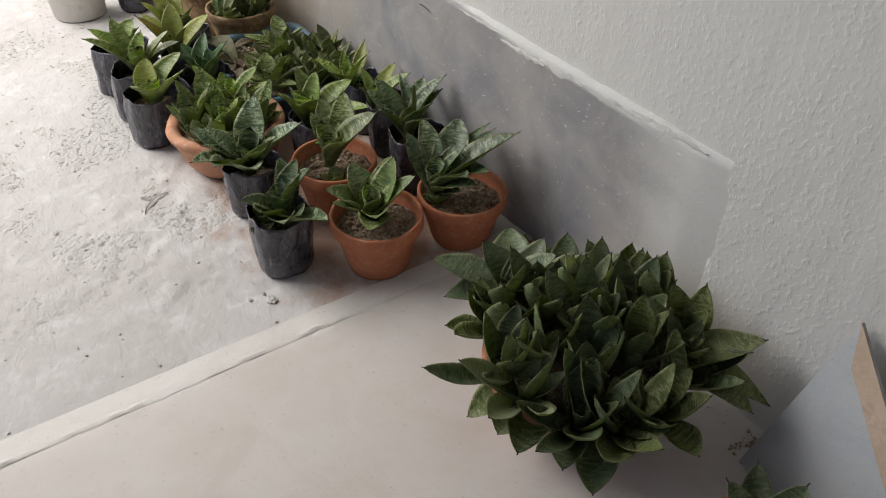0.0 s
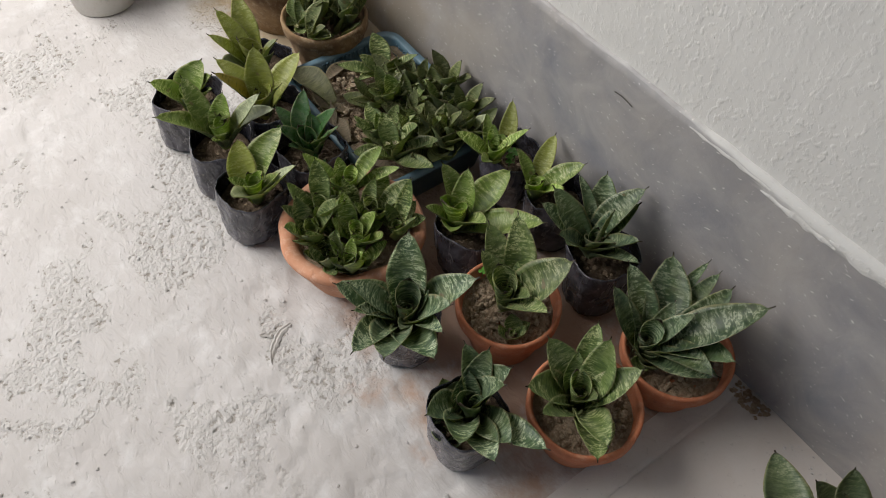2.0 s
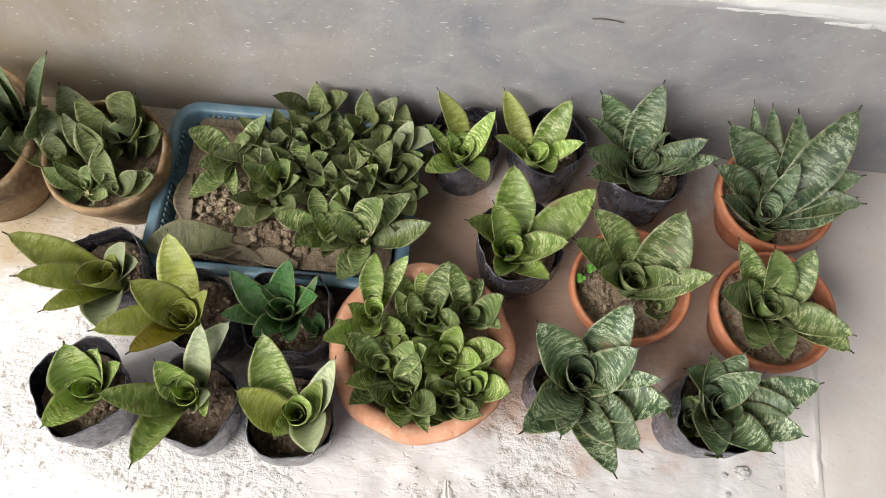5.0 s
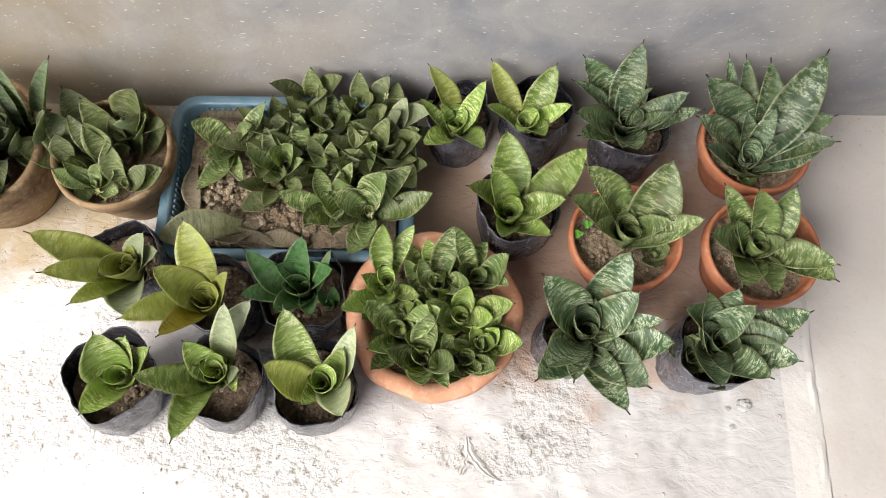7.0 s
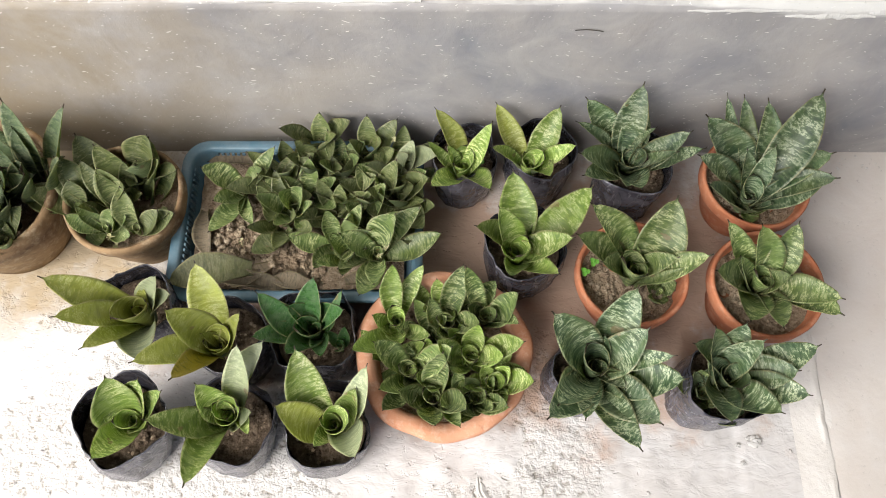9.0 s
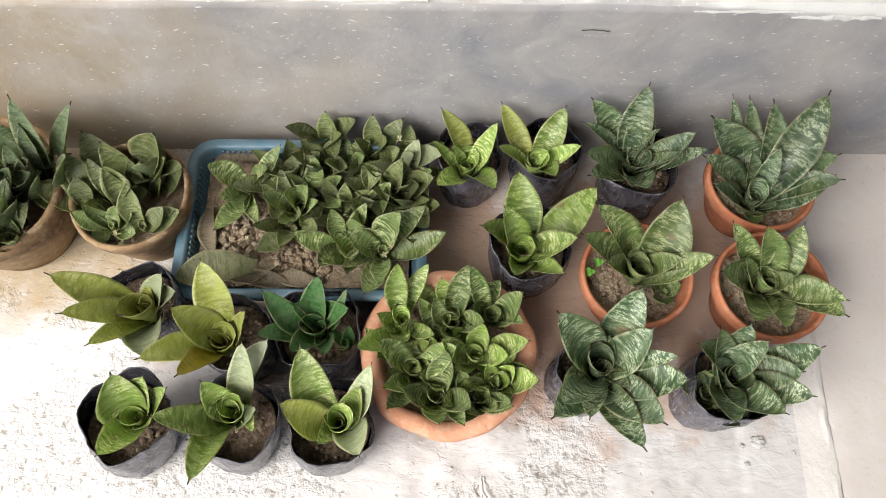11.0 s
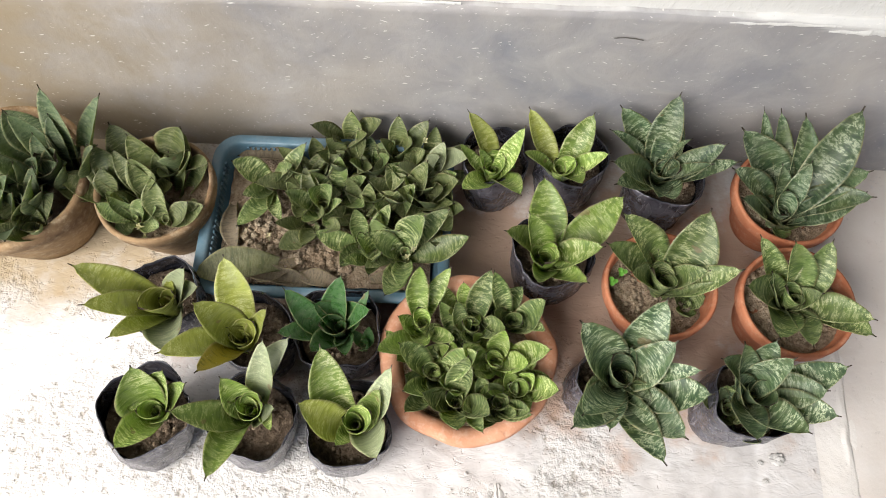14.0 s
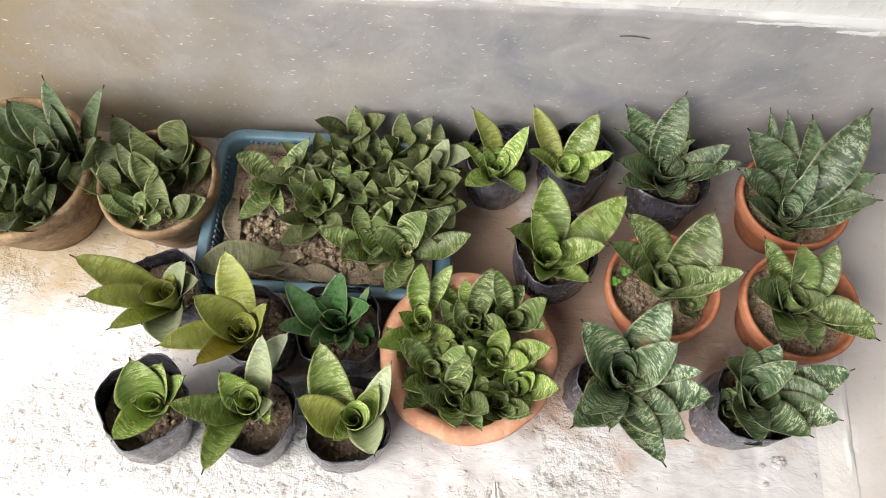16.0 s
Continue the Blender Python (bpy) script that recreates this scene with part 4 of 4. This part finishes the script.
grow(bowl, (-0.45, -0.292, 0.083), [(95, 44, 82, 28), (65, 29, 82, 22), (-136, 48, 95, 33), (-32, 49, 66, 20), (-79, 58, 58, 24), (-179, 66, 58, 24)], LEAF_BRIGHT, 60, None, 12, 6, 0.0, -4.0, 0.85)
grow(bowl, (-0.389, -0.293, 0.078), [(73, 50, 91, 30), (134, 66, 66, 22), (-12, 59, 66, 28), (-121, 65, 49, 24)], LEAF_MID, 61, None, 12, 6, 0.0, -4.0, 0.85)
grow(bowl, (-0.344, -0.283, 0.078), [(20, 65, 82, 36), (119, 59, 91, 24), (-34, 62, 82, 16), (176, 72, 58, 20)], LEAF_MID, 62, None, 12, 6, 0.0, -4.0, 0.85)
grow(bowl, (-0.361, -0.335, 0.083), [(76, 66, 66, 27), (6, 53, 91, 31), (169, 62, 82, 27), (-12, 61, 66, 27), (-139, 59, 58, 23)], LEAF_BRIGHT, 63, None, 12, 6, 0.0, -4.0, 0.85)
grow(bowl, (-0.433, -0.351, 0.078), [(153, 63, 91, 31), (18, 59, 91, 35), (-137, 60, 82, 27), (-12, 67, 41, 23), (-92, 63, 49, 23)], LEAF_MID, 64, None, 12, 6, 0.0, -4.0, 0.85)
grow(bowl, (-0.406, -0.382, 0.073), [(75, 65, 91, 31), (-29, 62, 82, 31), (-86, 63, 74, 31), (178, 62, 74, 27), (-53, 56, 82, 19)], LEAF_MID, 65, None, 12, 6, 0.0, -4.0, 0.85)
grow(bowl, (-0.336, -0.364, 0.068), [(38, 71, 58, 24), (-12, 64, 91, 32), (-67, 66, 66, 28), (127, 73, 58, 20)], LEAF_BRIGHT, 66, None, 12, 6, 0.0, -4.0, 0.85)
grow(bowl, (-0.357, -0.38, 0.068), [(-42, 67, 58, 20), (-123, 65, 58, 20), (-26, 66, 82, 23), (128, 73, 58, 20)], LEAF_MID, 67, None, 12, 6, 0.0, -4.0, 0.85)

rnd = random.Random(44)
for k in range(9):
    a, r = k * 0.698 + 0.3, 0.062 if k % 3 else 0.028
    n, a0 = 5, rnd.uniform(0, 360)
    grow(bowl, (-0.394 + r * math.cos(a), -0.325 + r * math.sin(a), 0.07), [(a0 + q * 72 + rnd.uniform(-15, 15), rnd.uniform(38, 66), rnd.uniform(44, 62), rnd.uniform(20, 27)) for q in range(n)], LEAF_MID if k % 2 else LEAF_BRIGHT, 640 + k, None, 12, 6, 0.0, -6.0, 0.8)



def worn_pot(x, y, r, h, label, seed):
    root = thing("worn_pot", x, y, 0, label, "potted plant", "weathered clay pots")
    part("pot", lathe([(r * 0.55, 0), (r * 0.66, 0.002), (r * 0.78, h * 0.3), (r * 0.93, h * 0.72), (r * 0.95, h * 0.78), (r, h * 0.82), (r * 1.01, h * 0.95), (r * 0.985, h), (r * 0.93, h * 0.99), (r * 0.91, h * 0.9), (r * 0.86, h * 0.6)], 64, 0.02, 1.7, seed), OLD_CLAY, root, "stained weathered clay pot")
    bed = part("soil", soil_mesh(r * 0.895, h * 0.72, seed), SOIL, root, "dry brown soil")
    crumbs(bed, 0, 0, h * 0.72 + 0.002, r * 0.8, 60, seed, SOIL)
    return root


pot_m = worn_pot(-0.803, -0.130, 0.076, 0.115, "weathered clay pot with upright dark green leaves beside the tray", 51)
grow(pot_m, (-0.802, -0.141, 0.073), [(126, 38, 124, 44), (115, 54, 107, 36), (71, 37, 107, 44), (149, 37, 115, 36), (177, 32, 127, 40), (36, 32, 91, 25), (72, 50, 80, 33), (130, 71, 85, 25), (13, 81, 75, 22), (-158, 59, 80, 18), (-15, 39, 80, 25), (77, 43, 107, 18), (82, 61, 85, 25), (32, 51, 75, 22)], LEAF_SMALL, 51, None, 18, 8, 0.5, 4.0, 0.6)
grow(pot_m, (-0.780, -0.098, 0.095), [(47, 71, 83, 50), (-60, 82, 65, 40), (-16, 47, 80, 24), (-105, 57, 46, 24), (-2, 64, 65, 30)], LEAF_SMALL, 351, None, 16, 8, 0.0, 4.0, 0.5)
grow(pot_m, (-0.859, -0.141, 0.095), [(169, 26, 72, 42), (117, 40, 73, 42), (105, 61, 44, 30)], LEAF_SMALL, 352, None, 16, 8, 0.0, 6.0, 0.5)
grow(pot_m, (-0.815, -0.139, 0.09), [(105, 68, 69, 36), (-2, 67, 69, 30), (129, 44, 76, 22), (8, 44, 54, 28)], LEAF_SMALL, 353, None, 16, 8, 0.0, 4.0, 0.5)
grow(pot_m, (-0.824, -0.169, 0.09), [(143, 53, 54, 22), (169, 39, 52, 24), (-17, 20, 34, 24), (-128, 22, 30, 24), (45, 66, 42, 28), (12, 46, 45, 22)], LEAF_MID, 355, None, 16, 8, 0.0, 0.0, 0.5)
grow(pot_m, (-0.781, -0.173, 0.095), [(18, 29, 56, 34), (104, 59, 68, 28), (26, 49, 50, 28)], LEAF_SMALL, 354, None, 16, 8, 0.0, 4.0, 0.5)

pot_n = worn_pot(-0.985, -0.128, 0.102, 0.13, "large weathered clay pot with tall dark green leaves", 52)
grow(pot_n, (-0.927, -0.123, 0.088), [(79, 65, 151, 34), (45, 48, 151, 34), (127, 69, 126, 30), (76, 66, 113, 26), (5, 54, 126, 30), (143, 56, 139, 34), (96, 79, 101, 26), (-16, 68, 88, 26), (-165, 69, 126, 30)], LEAF_SHADE, 52, None, 18, 8, 0.45)
grow(pot_n, (-0.933, -0.197, 0.098), [(54, 51, 68, 26), (144, 39, 69, 37), (-144, 56, 68, 33), (94, 61, 41, 18), (-33, 65, 68, 18)], LEAF_SMALL, 53)

grow(pot_n, (-0.943, -0.094, 0.115), [(11, 14, 64, 20), (142, 70, 84, 46), (135, 68, 42, 30)], LEAF_SHADE, 356, None, 16, 8, 0.0, -8.0, 0.5)
grow(pot_n, (-0.962, -0.140, 0.115), [(30, 82, 60, 40), (16, 34, 66, 34), (34, 56, 58, 30), (24, 24, 66, 24), (-113, 36, 29, 30)], LEAF_SHADE, 357, None, 16, 8, 0.0, -8.0, 0.5)
rnd = random.Random(5)
for k in range(7):
    a = 2.3 + k * 0.55
    grow(pot_n, (-0.985 + 0.055 * math.cos(a), -0.128 + 0.055 * math.sin(a), 0.09), [(rnd.uniform(0, 360), rnd.uniform(50, 78), rnd.uniform(80, 115), rnd.uniform(28, 36)) for _ in range(5)], LEAF_SHADE, 300 + k, None, 12, 6)


# blue plastic tray planter
def rounded(x0, x1, y0, y1, r, z, per=9):
    ring = []
    for cx, cy, a0 in ((x1 - r, y1 - r, 0), (x0 + r, y1 - r, 90), (x0 + r, y0 + r, 180), (x1 - r, y0 + r, 270)):
        for k in range(per):
            a = radians(a0 + 90 * k / (per - 1))
            ring.append((cx + r * math.cos(a), cy + r * math.sin(a), z))
    return ring


tray = thing("planter_tray", -0.585, -0.142, 0, "blue plastic tray crowded with small green rosettes beside the wall", "planter")
hx, hy, H = 0.164, 0.116, 0.078
steps = [(0.028, 0.0), (0.022, 0.002), (0.008, H * 0.90), (0.007, H * 0.905), (0.0005, H * 0.91), (0.0, H * 0.95), (0.002, H), (0.012, H * 1.005), (0.0145, H * 0.99), (0.016, H * 0.90), (0.026, H * 0.35)]
body = part("body", rings_mesh([rounded(-hx + d, hx - d, -hy + d, hy - d, 0.036 - d * 0.6, z) for d, z in steps], True, True), BLUE, tray, "faded blue plastic tray")
for k in range(34):
    x = -hx + 0.045 + k * 0.0072
    bm = bmesh.new()
    bmesh.ops.create_cube(bm, size=1, matrix=Matrix.Translation((x, hy - 0.0185, H * 0.72)) @ Matrix.Diagonal((0.0036, 0.0022, 0.034, 1)))
    part("slat", bm, BLUE, body, smooth=False)
for k in range(20):
    bm = bmesh.new()
    bmesh.ops.create_cube(bm, size=1, matrix=Matrix.Translation((-hx + 0.0185, -hy + 0.04 + k * 0.0078, H * 0.72)) @ Matrix.Diagonal((0.0022, 0.0036, 0.034, 1)))
    part("slat", bm, BLUE, body, smooth=False)
bm = bmesh.new()
cells = {}
for j in range(25):
    for i in range(35):
        x, y = -0.139 + 0.278 * i / 34, -0.092 + 0.184 * j / 24
        cells[i, j] = bm.verts.new((x, y, 0.054 + 0.007 * noise.noise((x * 45, y * 45, 5)) + 0.004 * noise.noise((x * 150, y * 150, 1))))
for j in range(24):
    for i in range(34):
        bm.faces.new((cells[i, j], cells[i + 1, j], cells[i + 1, j + 1], cells[i, j + 1]))
bed = part("soil", bm, SOIL, tray, "dry crumbly brown soil")
crumbs(bed, -0.06, -0.02, 0.057, 0.075, 900, 7, SOIL, 0.0042)
crumbs(bed, -0.07, -0.035, 0.060, 0.055, 190, 17, SOIL, 0.0055)
crumbs(bed, -0.075, -0.04, 0.064, 0.050, 130, 18, CLOD, 0.0048)
crumbs(bed, 0.0, -0.07, 0.057, 0.035, 120, 8, SOIL, 0.005)

grow(tray, (-0.664, -0.098, 0.06), [(170, 56, 72, 35), (38, 45, 84, 24), (-113, 25, 84, 30), (-135, 44, 53, 27), (-68, 29, 74, 18), (8, 61, 68, 22)], LEAF_MID, 400, None, 14, 8, 0.0, 6.0, 0.5)
grow(tray, (-0.566, -0.027, 0.06), [(72, 76, 63, 29), (-173, 55, 73, 27), (-28, 63, 67, 27), (8, 53, 74, 34), (-112, 65, 66, 22), (-129, 42, 55, 20)], LEAF_SMALL, 402, None, 14, 8, 0.0, 6.0, 0.5)
grow(tray, (-0.593, -0.129, 0.06), [(-178, 58, 71, 27), (25, 74, 63, 32), (-120, 47, 50, 24), (172, 82, 60, 29), (-18, 62, 67, 25)], LEAF_MID, 403, None, 14, 8, 0.0, 6.0, 0.5)
grow(tray, (-0.597, -0.163, 0.06), [(-147, 20, 54, 30), (-23, 57, 72, 24)], LEAF_SMALL, 404, None, 14, 8, 0.0, 6.0, 0.5)
grow(tray, (-0.498, -0.046, 0.06), [(88, 63, 67, 27), (34, 52, 76, 30), (-22, 72, 64, 32), (-15, 29, 74, 30), (-172, 74, 63, 22), (-127, 38, 58, 22)], LEAF_SMALL, 407, None, 14, 8, 0.0, 6.0, 0.5)
grow(tray, (-0.460, -0.075, 0.06), [(5, 47, 81, 34), (46, 61, 68, 27), (-160, 62, 68, 25), (9, 75, 63, 30)], LEAF_PALE, 408, None, 14, 8, 0.0, 6.0, 0.5)
grow(tray, (-0.456, -0.117, 0.06), [(15, 56, 73, 39), (-155, 72, 64, 25), (-172, 61, 68, 25), (-115, 74, 63, 29), (-53, 32, 67, 35), (-4, 72, 64, 30)], LEAF_SMALL, 409, None, 14, 8, 0.0, 6.0, 0.5)
grow(tray, (-0.478, -0.197, 0.072), [(13, 27, 90, 34), (-108, 28, 69, 32), (48, 66, 84, 39), (168, 55, 73, 32), (-92, 39, 58, 27), (40, 41, 90, 30), (-149, 35, 63, 24)], LEAF_MID, 411, None, 14, 8, 0.0, 6.0, 0.5)
grow(tray, (-0.518, -0.199, 0.06), [(-144, 58, 71, 22), (-95, 54, 46, 18), (-34, 78, 62, 20), (157, 75, 63, 22)], LEAF_MID, 412, None, 14, 8, 0.0, 6.0, 0.5)
rnd = random.Random(12)
spots = []
for j in range(5):
    for i in range(5):
        x, y = -0.606 + i * 0.038 + rnd.uniform(-0.011, 0.011), -0.222 + j * 0.041 + rnd.uniform(-0.010, 0.010)
        if y < -0.145 and x < -0.545 or y < -0.19 and x < -0.50 or (abs(x + 0.474) < 0.035 and abs(y + 0.208) < 0.035):
            continue
        spots.append((x, min(y, -0.066)))
for k, (x, y) in enumerate(spots):
    n, a0 = rnd.randint(5, 6), rnd.uniform(0, 360)
    size = rnd.uniform(0.85, 1.2)
    grow(tray, (x, y, 0.053), [(a0 + q * 360 / n * 1.08 + rnd.uniform(-18, 18), rnd.uniform(32, 72), rnd.uniform(52, 76) * size, rnd.uniform(21, 28) * size) for q in range(n)], LEAF_SMALL if k % 3 else LEAF_MID, 430 + k, None, 14, 8, 0.0, 2.0, 0.55)
# withered leaves over the rim and on the soil
part("withered_leaf", leaf_mesh((-0.052, -0.072, 0.070), 190, 6, 106, 46, 901, arch=20), LEAF_WITHER, tray, "big dull leaf hanging out of the tray")
for k, (x, y, a, l) in enumerate([(-0.085, -0.082, -10, 75), (-0.02, -0.088, 175, 85), (0.03, -0.092, 170, 62), (-0.128, 0.02, -80, 72), (0.06, -0.085, 20, 55), (-0.05, 0.085, 178, 80), (-0.03, -0.06, -150, 60)]):
    part("withered_leaf", leaf_mesh((x, y, 0.060), a, 4, l, 24, 910 + k, 14, 6, 14), LEAF_DRY, tray, "dry brown fallen leaf")



def dried_flower(parent, x, y, z, seed):
    """A tuft of thin pale bracts."""
    rnd = random.Random(seed)
    bm = bmesh.new()
    for _ in range(14):
        d = Vector((rnd.uniform(-1, 1), rnd.uniform(-1, 1), rnd.uniform(0.1, 1))).normalized()
        s = d.cross(Vector((0, 0, 1))).normalized() * 0.0008
        p = Vector((x, y, z))
        l = rnd.uniform(0.003, 0.0065)
        vs = [bm.verts.new(q) for q in (p - s, p + s, p + d * l + s * 0.5, p + d * l - s * 0.5)]
        bm.faces.new(vs)
        ws = [bm.verts.new(v.co + Vector((0, 0, -0.0006))) for v in vs]
        bm.faces.new(ws[::-1])
        for k in range(4):
            bm.faces.new((vs[k], ws[k], ws[(k + 1) % 4], vs[(k + 1) % 4]))
    part("dried_flower", bm, BRACT, parent, "pale dried flower tuft", smooth=False)


BRACT = clay_material("dried_bract", (0.36, 0.35, 0.18), (0.42, 0.40, 0.24), (0.30, 0.26, 0.14))
for k, (x, y, z) in enumerate([(0.120, -0.06, 0.118), (0.112, -0.069, 0.116), (0.125, 0.085, 0.13), (-0.075, -0.03, 0.064)]):
    dried_flower(tray, x, y, z, k)
dried_flower(pot_m, -0.012, -0.05, 0.10, 8)
dried_flower(pot_m, -0.005, -0.06, 0.095, 9)

# crowded bowl on the raised floor
big = thing("bowl_of_rosettes", 0.395, -0.17, 0.004, "terracotta bowl overflowing with dark green rosettes on the smooth floor", "potted plant")
part("bowl", lathe([(0.07, 0), (0.08, 0.002), (0.102, 0.05), (0.112, 0.075), (0.12, 0.08), (0.122, 0.093), (0.116, 0.097), (0.108, 0.094), (0.104, 0.08), (0.09, 0.04)], 64, 0.015, 2, 8), TERRACOTTA, big, "orange terracotta bowl")
part("soil", soil_mesh(0.108, 0.08, 42), DARK_SOIL, big, "dark soil")
rnd = random.Random(21)
crowns = [(0.0, 0.0)] + [(0.052, k * 60 + 20) for k in range(6)] + [(0.105, k * 27.7 + 8 * (k % 2)) for k in range(13)]
for k, (r, a) in enumerate(crowns):
    x, y = 0.395 + 1.1 * r * math.cos(radians(a)), -0.17 + r * math.sin(radians(a))
    n, a0 = (7 if r < 0.08 else 8), rnd.uniform(0, 360)
    rows_ = []
    for q in range(n):
        az = a0 + q * 360 / n + rnd.uniform(-15, 15)
        outward = math.cos(radians(az - a)) if r else 0
        if y > -0.1 and math.sin(radians(az)) > 0.3 and outward > 0.2:
            rows_.append((az, rnd.uniform(66, 82), rnd.uniform(78, 108), rnd.uniform(27, 38)))
        else:
            reach = 0.74 if math.cos(radians(az)) < -0.3 and x < 0.33 else 1.0
            rows_.append((az, rnd.uniform(52, 80) - rnd.uniform(0, 46) * max(0, outward) * (r > 0.08), reach * rnd.uniform(62, 112), rnd.uniform(27, 42)))
    grow(big, (x, y, 0.104 + 0.03 * (1 - r / 0.1)), rows_, LEAF_PALE if k % 7 == 3 else LEAF_SMALL if k % 2 else LEAF_SHADE, 500 + k, None, 14, 6, 0.0, -10.0, 0.7)

# broad older leaves that hang out over the bowl's rim
for k, (x, y, z, rows_) in enumerate([(0.475, -0.12, 0.115, [(45, -12, 125, 50), (62, 24, 118, 50), (18, 6, 100, 42)]), (0.272, -0.195, 0.108, [(211, 16, 108, 50), (141, 14, 116, 50), (240, 6, 78, 44), (98, 50, 92, 46), (55, 56, 96, 44), (330, 52, 84, 44), (180, 48, 80, 44)]),
                                      (0.40, -0.25, 0.09, [(282, -22, 62, 46), (255, -10, 80, 42), (310, 4, 90, 48)]), (0.47, -0.235, 0.10, [(325, -8, 80, 46), (300, 10, 75, 44)])]):
    grow(big, (x, y, z), rows_, LEAF_SHADE if k % 2 else LEAF_SMALL, 560 + k, None, 16, 8, 0.0, 12.0, 0.5)

# another plant by the board
side_pot = flower_pot(0.675, -0.185, 0.004, 0.065, 0.085, "terracotta pot with dark rosette beside a leaning board", 61)
grow(side_pot, (0.675, -0.185, 0.075), [(k * 45 + 10, 48 + 7 * (k % 3), 95, 38) for k in range(8)], LEAF_SHADE, 61)

# cement slab propped on the wall with one corner up
board = thing("slab", 0.60, -0.06, 0.004, "smooth blue-grey slab propped against the wall", "slab")
ca, cb, cc, cd = Vector((0.0, 0.055, 0.240)), Vector((-0.032, 0.005, 0.0015)), Vector((0.17, -0.055, 0.0015)), Vector((0.20, 0.045, 0.10))
flat = (cb - ca).cross(cc - ca)
cd.y = ca.y - (flat.x * (cd.x - ca.x) + flat.z * (cd.z - ca.z)) / flat.y
back = (cb - ca).cross(cd - ca).normalized() * -0.013
if back.y < 0:
    back = -back
bm = bmesh.new()
front = [bm.verts.new(p) for p in (ca, cb, cc, cd)]
rear = [bm.verts.new(p + Vector((0, min(back.y, 0.004), back.z * 0.3))) for p in (ca, cb, cc, cd)]
bm.faces.new(front)
bm.faces.new(rear[::-1])
for k in range(4):
    bm.faces.new((front[k], rear[k], rear[(k + 1) % 4], front[(k + 1) % 4]))
part("panel", bm, BOARD, board, smooth=False)
bm = bmesh.new()
w1, w2 = (cb - ca).normalized() * 0.030, Vector((0, -0.0025, 0.0012))
fr = [ca + w2, ca + w1 + w2 + (cd - ca) * 0.10, cd + w1 + w2, cd + w2]
va, vb = [bm.verts.new(p) for p in fr], [bm.verts.new(p - w2 * 0.9) for p in fr]
bm.faces.new(va)
bm.faces.new(vb[::-1])
for k in range(4):
    bm.faces.new((va[k], vb[k], vb[(k + 1) % 4], va[(k + 1) % 4]))
part("edge_strip", bm, BOARD_EDGE, board, "raw brown edge", smooth=False)

# far end of the floor
bucket = thing("bucket", -1.235, -0.405, 0, "white plastic bucket standing on the bare floor", "bucket")
part("body", lathe([(0.055, 0), (0.062, 0.003), (0.072, 0.12), (0.075, 0.125), (0.076, 0.135), (0.073, 0.137), (0.07, 0.12), (0.06, 0.01)], 48, 0.004), WHITE, bucket)
part("soil", soil_mesh(0.068, 0.11, 77), SOIL, bucket)
far_bag = grow_bag(-1.20, -0.27, 0.045, 0.1, "black nursery bag standing alone at the far end", 33)
grow(far_bag, (-1.20, -0.27, 0.08), [(k * 72, 55, 90, 34) for k in range(5)], LEAF_OLIVE, 33)


# grit and chips on the floor
def chips(count, seed, x0, x1, y0, y1, z, lo, hi, mat=FLOOR, label="small chips and grit of cement on the floor"):
    rnd = random.Random(seed)
    bm = bmesh.new()
    for _ in range(count):
        s = rnd.uniform(lo, hi)
        got = bmesh.ops.create_icosphere(bm, subdivisions=1, radius=s)
        at = Vector((rnd.uniform(x0, x1), rnd.uniform(y0, y1), z))
        for v in got["verts"]:
            v.co = Vector((v.co.x * rnd.uniform(0.6, 1.4), v.co.y * rnd.uniform(0.6, 1.4), v.co.z * 0.5)) + at
    ob = mesh_object("floor_grit", bm, mat, False)
    return tagged(ob, label=label, category="grit", kind="stuff")


chips(60, 8, 0.11, 0.6, -0.035, -0.004, 0.005, 0.0006, 0.0022)
chips(90, 5, 0.085, 0.14, -0.028, -0.004, 0.0045, 0.0010, 0.0042, SOIL, "brown crumbs of soil swept against the wall")
chips(34, 6, 0.545, 0.58, -0.055, -0.01, 0.005, 0.0010, 0.0036, SOIL, "brown crumbs of soil beside the slab")
chips(260, 3, -1.4, 0.05, -0.95, -0.42, 0.001, 0.0007, 0.0028)


def clod(x, y, size, seed):
    """A lump of set cement stuck to the floor."""
    bm = bmesh.new()
    bmesh.ops.create_icosphere(bm, subdivisions=3, radius=1)
    for v in bm.verts:
        p = v.co.copy()
        v.co = Vector((p.x * 1.25, p.y, max(p.z, -0.2) * 0.42)) * size * (1 + 0.45 * fbm(p * 2.2 + Vector((seed, 0, 0)), 3))
    ob = mesh_object("cement_clod", bm, CEMENT_LUMP, False)
    ob.location = (x, y, 0.001)
    return tagged(ob, label="small grey lump of cement stuck to the floor", category="lump")


CEMENT_LUMP = clay_material("grey_cement_lump", (0.40, 0.385, 0.37), (0.50, 0.485, 0.465), (0.33, 0.32, 0.30))
clod(0.001, -0.418, 0.0075, 1.3)
clod(-0.02, -0.423, 0.003, 4.1)
clod(-0.017, -0.445, 0.003, 6.4)
